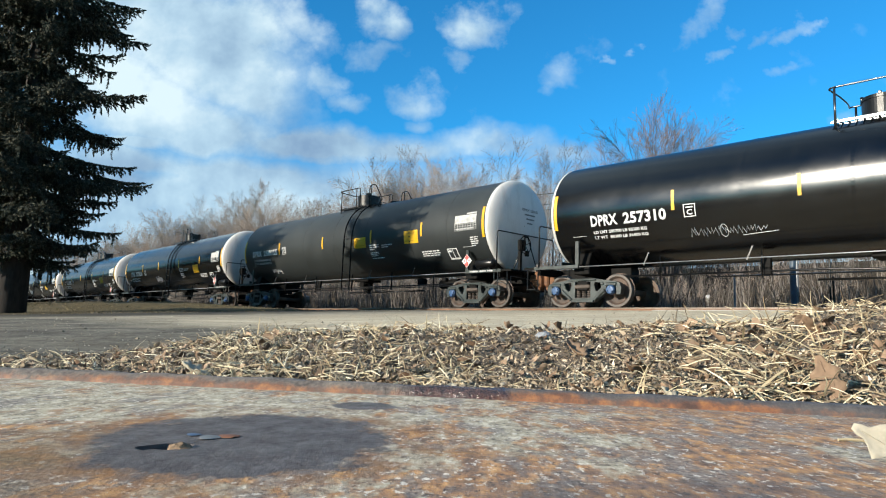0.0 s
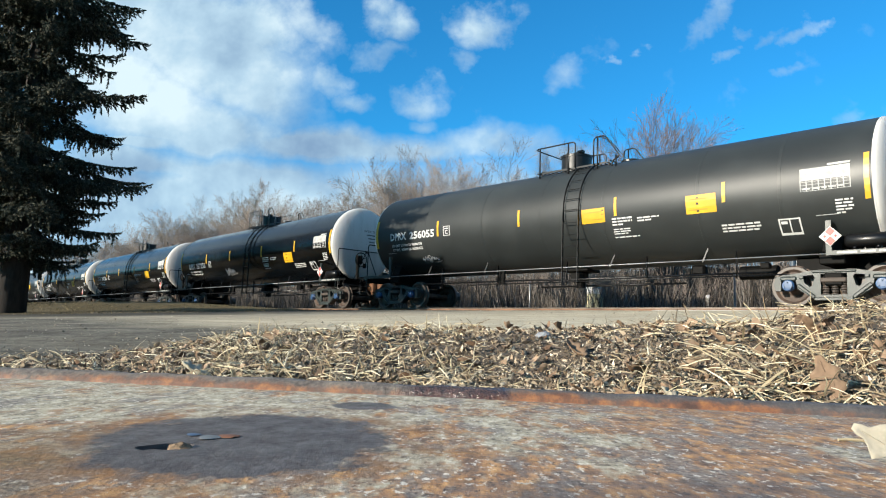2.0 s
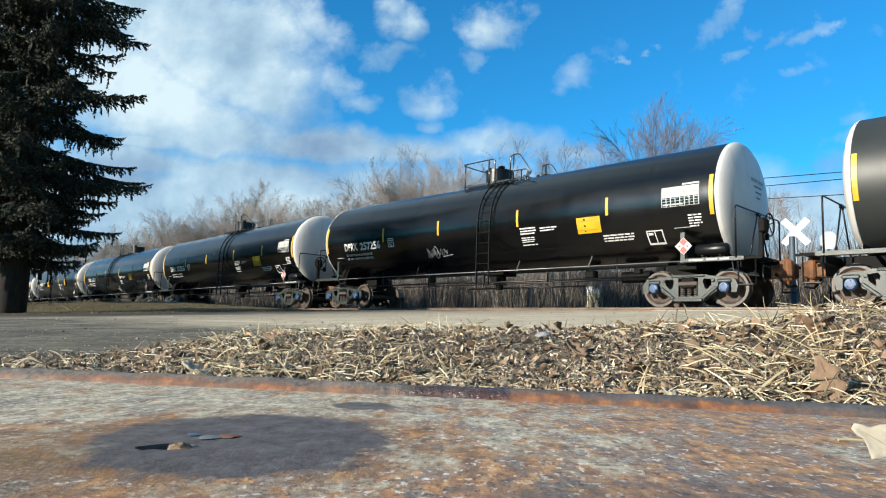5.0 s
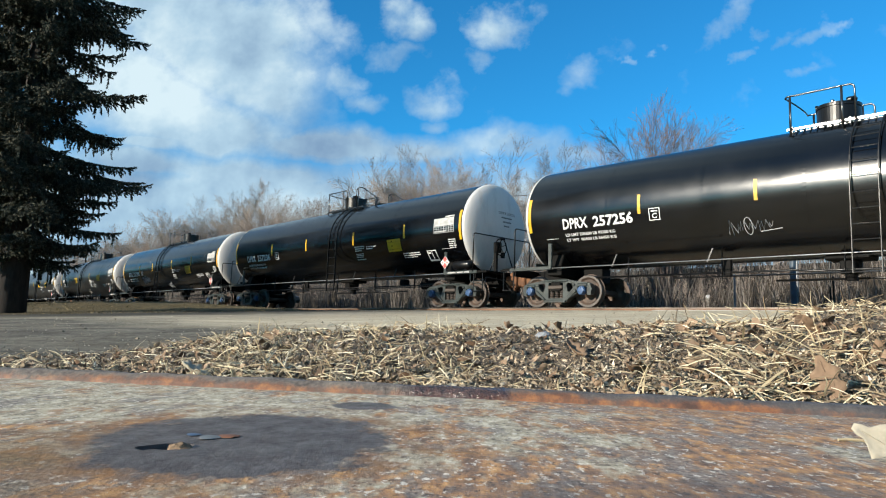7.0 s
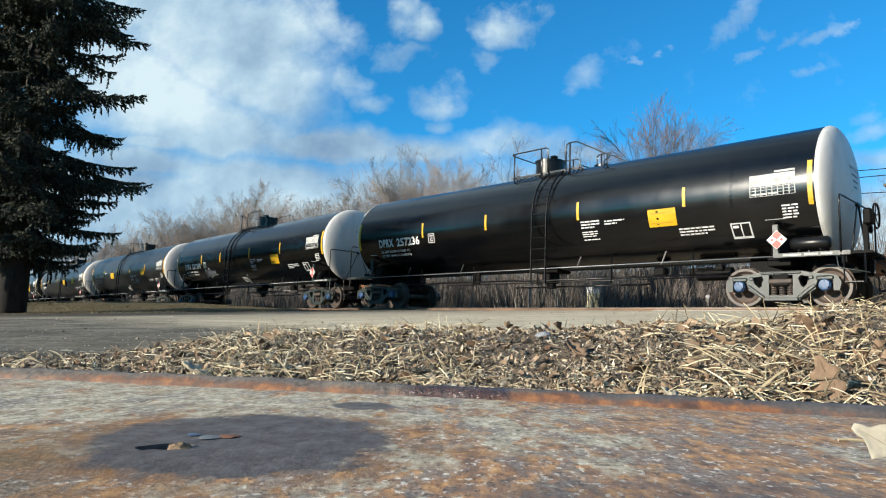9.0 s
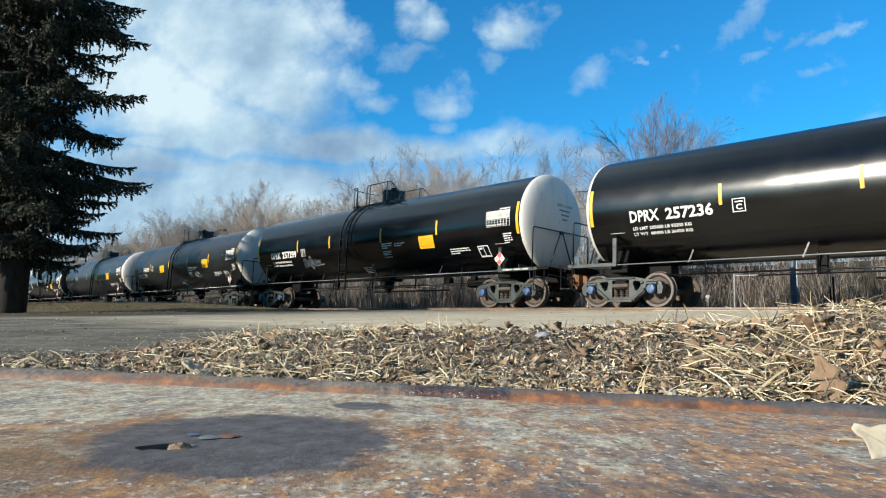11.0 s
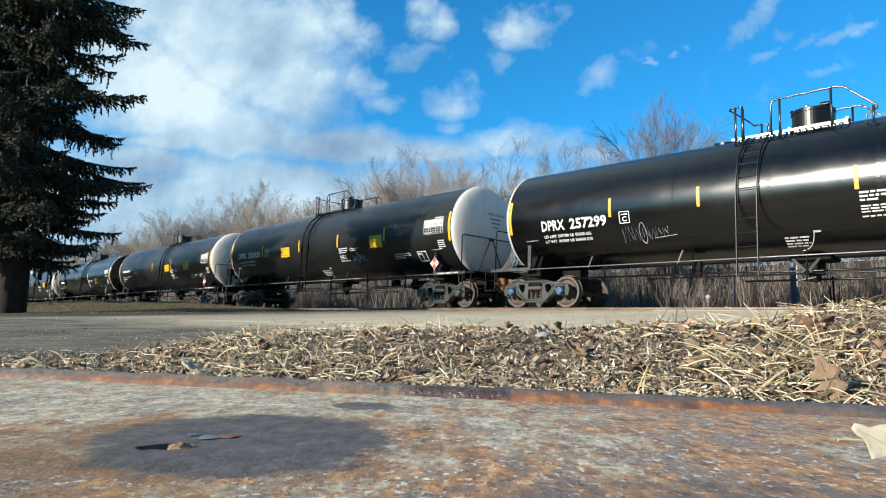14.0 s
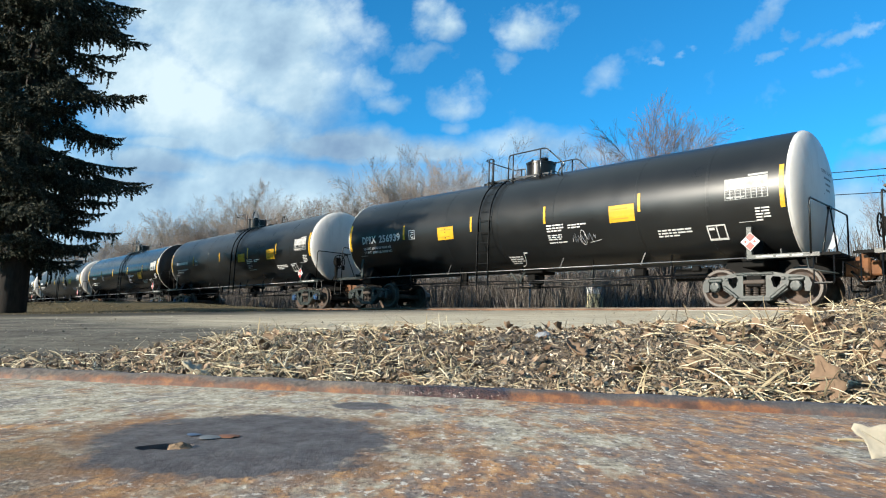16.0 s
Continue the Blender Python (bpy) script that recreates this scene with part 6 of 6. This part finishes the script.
def spruce(x, y, seed):
    rng = random.Random(seed)
    tree = empty("spruce", pose(x, y, land(x, y) - 0.1))
    bm = bmesh.new()
    rod(bm, (0, 0, 0), (0, 0, 20.5), 0.38, 14, 0.03)
    part("trunk", bm, BARK_SPRUCE, tree, smooth=True)
    verts, faces, sv, sf = [], [], [], []

    def needle_twig(p, d, length):
        o = d.orthogonal().normalized()
        for i in range(11):
            t = (i + 0.5) / 11
            n = Matrix.Rotation(rng.uniform(0, 6.2832), 3, d) @ o
            c = p + d * length * t
            tip = c + (n * 0.75 + d * 0.9).normalized() * rng.uniform(0.05, 0.09)
            s = d.cross(n).normalized() * 0.027
            b = len(verts)
            verts.extend([c - s, c + s, tip])
            faces.append((b, b + 1, b + 2))

    z = 2.0
    while z < 20:
        reach = 2.97 * (1 - (z / 21.5) ** 1.7) + 0.15
        reach *= 0.45 + 0.55 * smooth01((z - 1.9) / 1.4)
        count = 9
        a0 = rng.uniform(0, 6.28)
        for k in range(count):
            a = a0 + 6.2832 * k / count + rng.uniform(-0.3, 0.3)
            ln = reach * (rng.uniform(0.42, 0.82) if rng.random() < 0.55 else rng.uniform(0.86, 1.12))
            out = Vector((math.cos(a), math.sin(a), 0))
            p = Vector((0, 0, z + rng.uniform(-0.3, 0.3)))
            n = max(4, int(ln / 0.17))
            side = Vector((-out.y, out.x, 0))
            droop = rng.uniform(0.12, 0.55)
            last = p
            for i in range(1, n + 1):
                t = i / n
                c = p + out * ln * t + Vector((0, 0, -droop * ln * (t - 0.62 * t * t) * 1.5))
                b = len(sv)
                r0 = 0.03 * (1 - t) + 0.006
                for q in (last, c):
                    sv.extend([q + Vector((0, 0, r0)), q + side * r0, q - side * r0])
                sf.extend([(b, b + 1, b + 4, b + 3), (b + 1, b + 2, b + 5, b + 4), (b + 2, b, b + 3, b + 5)])
                d0 = (c - last).normalized()
                last = c
                if t < 0.1:
                    continue
                for s in (-1, 1):
                    tl = 0.2 + 0.36 * ln * (1 - t) ** 0.75 * rng.uniform(0.75, 1.15)
                    d = (d0 * 1.0 + side * s * rng.uniform(0.55, 0.95) + Vector((0, 0, rng.uniform(-0.3, 0.02)))).normalized()
                    q = c
                    for _ in range(max(1, int(tl / 0.16))):
                        needle_twig(q, d, 0.2)
                        needle_twig(q, (d * 0.6 + Vector((rng.gauss(0, 0.25), rng.gauss(0, 0.25), -0.8))).normalized(), 0.2)
                        if rng.random() < 0.4 * (1 - t) + 0.08:
                            hang = q
                            for _ in range(rng.randint(1, 3)):
                                dn = Vector((rng.gauss(0, 0.12), rng.gauss(0, 0.12), -1)).normalized()
                                needle_twig(hang, dn, 0.2)
                                hang = hang + dn * 0.17
                        q = q + d * 0.16
                needle_twig(c, d0, 0.2)
            needle_twig(last, (out + Vector((0, 0, 0.25))).normalized(), 0.26)
        z += 0.62 + 0.006 * z
    tagged(mesh_part("branches", sv, sf, BARK_SPRUCE, tree), kind="stuff")
    mesh_part("crown", verts, faces, NEEDLE, tree)
    return tagged(tree, "tall dark green spruce with drooping branches", "tree", "spruces")


first = spruce(-21.2, 4.4, 21)
# the copies past the first stand out of view, added to shade far cars
for _x, _y, _turn in ((-31.0, 5.4, 110), (-39.5, 4.6, 200), (-48.0, 5.6, 290), (-57.0, 5.0, 50), (-66.0, 6.0, 160)):
    copy_thing(first, pose(_x, _y, land(_x, _y) - 0.1, 0, 0, _turn))

# ---------------------------------------------------------------- clouds
# across, ahead, two radii in km, and thickness
CUMULUS = [(-0.51, 2.66, 0.13, 0.22, 0.8), (-0.44, 2.94, 0.13, 0.2, 0.7), (0.79, 2.02, 0.08, 0.24, 0.65), (0.95, 2.31, 0.06, 0.13, 0.55), (1.89, 3.05, 0.16, 0.32, 0.7), (0.91, 2.06, 0.06, 0.12, 0.45), (-0.21, 2.11, 0.12, 0.23, 0.95), (-0.27, 2.41, 0.15, 0.18, 0.6), (0.07, 2.09, 0.14, 0.24, 1), (0.04, 2.4, 0.08, 0.18, 0.55), (-0.65, 2.6, 0.12, 0.16, 0.85), (-0.14, 2.84, 0.16, 0.25, 0.85), (-0.49, 2.77, 0.11, 0.18, 0.6), (-0.16, 3.13, 0.11, 0.18, 0.6), (0.77, 2.03, 0.08, 0.29, 0.55), (1.05, 2.08, 0.07, 0.14, 0.5), (1.12, 2.02, 0.05, 0.14, 0.5), (0.44, 2.57, 0.12, 0.21, 0.5), (0.6, 2.29, 0.04, 0.07, 0.45), (1.23, 2.4, 0.08, 0.11, 0.45), (0.95, 2.3, 0.04, 0.1, 0.4), (1.74, 2.9, 0.14, 0.17, 0.45), (-0.48, 2.19, 0.12, 0.27, 0.75), (-0.77, 2.98, 0.16, 0.24, 0.5)]
BANK = [(-0.93, 2.42, 0.5, 1.31, 1.6), (-1.43, 2.97, 0.54, 1.4, 1.6), (-0.7, 2.21, 0.28, 0.57, 1.45), (-0.91, 2.06, 0.34, 0.28, 1.35), (-1.36, 3.4, 0.78, 0.87, 1.6), (-2.03, 4.2, 0.83, 0.8, 1.35), (-0.73, 3.66, 0.7, 0.53, 1.6), (-0.25, 3.67, 0.5, 0.46, 1.35), (0.24, 3.47, 0.56, 0.41, 1.0), (0.66, 3.63, 0.45, 0.35, 0.95), (-1.36, 4.41, 1.15, 0.77, 1.45), (-2.72, 5.42, 1.17, 0.78, 1.35), (-0.55, 4.32, 1.1, 0.5, 0.9), (2.22, 3.6, 0.4, 0.4, 0.8), (-2.96, 6.59, 2.41, 0.99, 1.5), (-0.7, 5.59, 1.92, 0.66, 1.3), (1.03, 4.55, 1.43, 0.44, 1.1),
        (-1.4, 3.75, 0.55, 0.3, 1.25), (-0.75, 3.88, 0.5, 0.28, 1.15), (-1.72, 3.7, 0.5, 0.33, 1.25)]
# unseen clouds, added to neutralise the fill light and brighten tank reflections
FILL_CLOUDS = [(-2.1, 1.5, 1.0, 1.2, 1.5), (-3.4, 2.6, 1.4, 1.6, 1.5), (-3.8, 0.7, 1.4, 1.2, 1.4), (-0.8, 0.75, 1.2, 1.1, 1.7), (-1.6, -0.1, 1.0, 0.9, 1.5), (0.6, 0.2, 1.3, 0.9, 1.3), (2.6, -0.4, 1.6, 1.5, 1.2), (-2.6, 0.6, 1.2, 0.9, 1.2), (0.8, -2.0, 1.6, 0.9, 1.2), (3.5, -3.5, 2.5, 1.8, 1.1), (-5.5, 0.5, 2.0, 1.8, 1.1), (-1.0, -5.0, 2.0, 1.5, 1.1), (5.5, 1.5, 2.0, 2.5, 1.1)]


def cloud_layer():
    """A thin layer of broken cloud, 300 m up, that drifts with the wind."""
    n = Nodes("broken_cloud")
    tree = n.tree
    tree.nodes.remove(n.bsdf)
    out = tree.nodes["Material Output"]
    grow = n.node("ShaderNodeVectorMath", i0=n.coord.outputs["Object"], i1=(1 / 0.3, 1 / 0.3, 1 / 0.3))
    grow.operation = "MULTIPLY"
    co = grow.outputs[0]
    sep = n.node("ShaderNodeSeparateXYZ", Vector=co)
    far = n.math("MAXIMUM", sep.outputs["Y"], 1200.0)
    tall = n.node("ShaderNodeCombineXYZ", X=n.math("DIVIDE", n.math("MULTIPLY", sep.outputs["X"], 2400.0), far), Y=n.math("DIVIDE", 2400000.0, far)).outputs[0]
    # ragged outlines: the place is shifted by two sizes of noise
    v = co
    for scale, amount in ((0.003, 300.0), (0.011, 110.0)):
        nz = n.node("ShaderNodeTexNoise", Vector=tall, Scale=scale, Detail=5, Roughness=0.6)
        sh = n.node("ShaderNodeVectorMath", i0=nz.outputs["Color"], i1=(0.5, 0.5, 0.5))
        sh.operation = "SUBTRACT"
        ad = n.node("ShaderNodeVectorMath", i0=sh.outputs[0], i1=(amount, amount * 2.2, 0), i2=v)
        ad.operation = "MULTIPLY_ADD"
        v = ad.outputs[0]
    total = None
    for u, w, ru, rw, k in [(u, w, ru, rw, k * 0.98) for u, w, ru, rw, k in CUMULUS] + BANK + FILL_CLOUDS:
        sub = n.node("ShaderNodeVectorMath", i0=v, i1=(u * 1000, w * 1000, 0))
        sub.operation = "SUBTRACT"
        mul = n.node("ShaderNodeVectorMath", i0=sub.outputs[0], i1=(1 / (ru * 1150), 1 / (rw * 1150), 0))
        mul.operation = "MULTIPLY"
        ln = n.node("ShaderNodeVectorMath", i0=mul.outputs[0])
        ln.operation = "LENGTH"
        m = n.node("ShaderNodeMapRange", Value=ln.outputs["Value"])
        m.interpolation_type = "SMOOTHSTEP"
        m.inputs["From Min"].default_value, m.inputs["From Max"].default_value = 0.0, 1.0
        m.inputs["To Min"].default_value, m.inputs["To Max"].default_value = k, 0.0
        total = m.outputs[0] if total is None else n.math("MAXIMUM", total, m.outputs[0])
    total = n.math("MAXIMUM", total, n.math("MULTIPLY", n.mask(sep.outputs["Y"], 3300.0, 4700.0), 1.2))
    puff = n.noise(0.007, 7, 0.55, tall)
    wisp = n.noise(0.0022, 6, 0.6, tall)
    dens = n.math("ADD", total, n.math("ADD", n.math("MULTIPLY", n.math("SUBTRACT", puff, 0.5), 0.8), n.math("MULTIPLY", n.math("SUBTRACT", wisp, 0.5), 0.6)))
    alpha = n.math("MULTIPLY", n.mask(dens, 0.1, 1.12), 0.93)
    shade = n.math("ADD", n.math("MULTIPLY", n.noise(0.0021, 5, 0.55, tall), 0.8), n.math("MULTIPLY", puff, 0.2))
    under = n.math("MULTIPLY", n.mask(sep.outputs["Y"], 2950.0, 3500.0), n.mask(sep.outputs["Y"], 5400.0, 4300.0))       # grey undersides of the bank
    shade = n.math("SUBTRACT", shade, n.math("MULTIPLY", under, 0.06))
    col = n.ramp(shade, (0.3, (0.19, 0.29, 0.42)), (0.4, (0.28, 0.41, 0.53)), (0.49, (0.39, 0.54, 0.645)), (0.6, (0.6, 0.725, 0.765)))
    em = n.node("ShaderNodeEmission", Color=col, Strength=0.645)
    tr = n.node("ShaderNodeBsdfTransparent")
    mx = n.node("ShaderNodeMixShader", i0=alpha, i1=tr.outputs[0], i2=em.outputs[0])
    tree.links.new(mx.outputs[0], out.inputs["Surface"])
    bm = bmesh.new()
    bmesh.ops.create_grid(bm, x_segments=2, y_segments=2, size=0.5, matrix=Matrix.Translation((0, 900, 300)) @ Matrix.Diagonal((8400, 8000, 1, 1)))
    return tagged(part("cloud_layer", bm, n.mat), "broken white and grey fair-weather clouds", "clouds", kind="structure")


CLOUDS = cloud_layer()

motions()
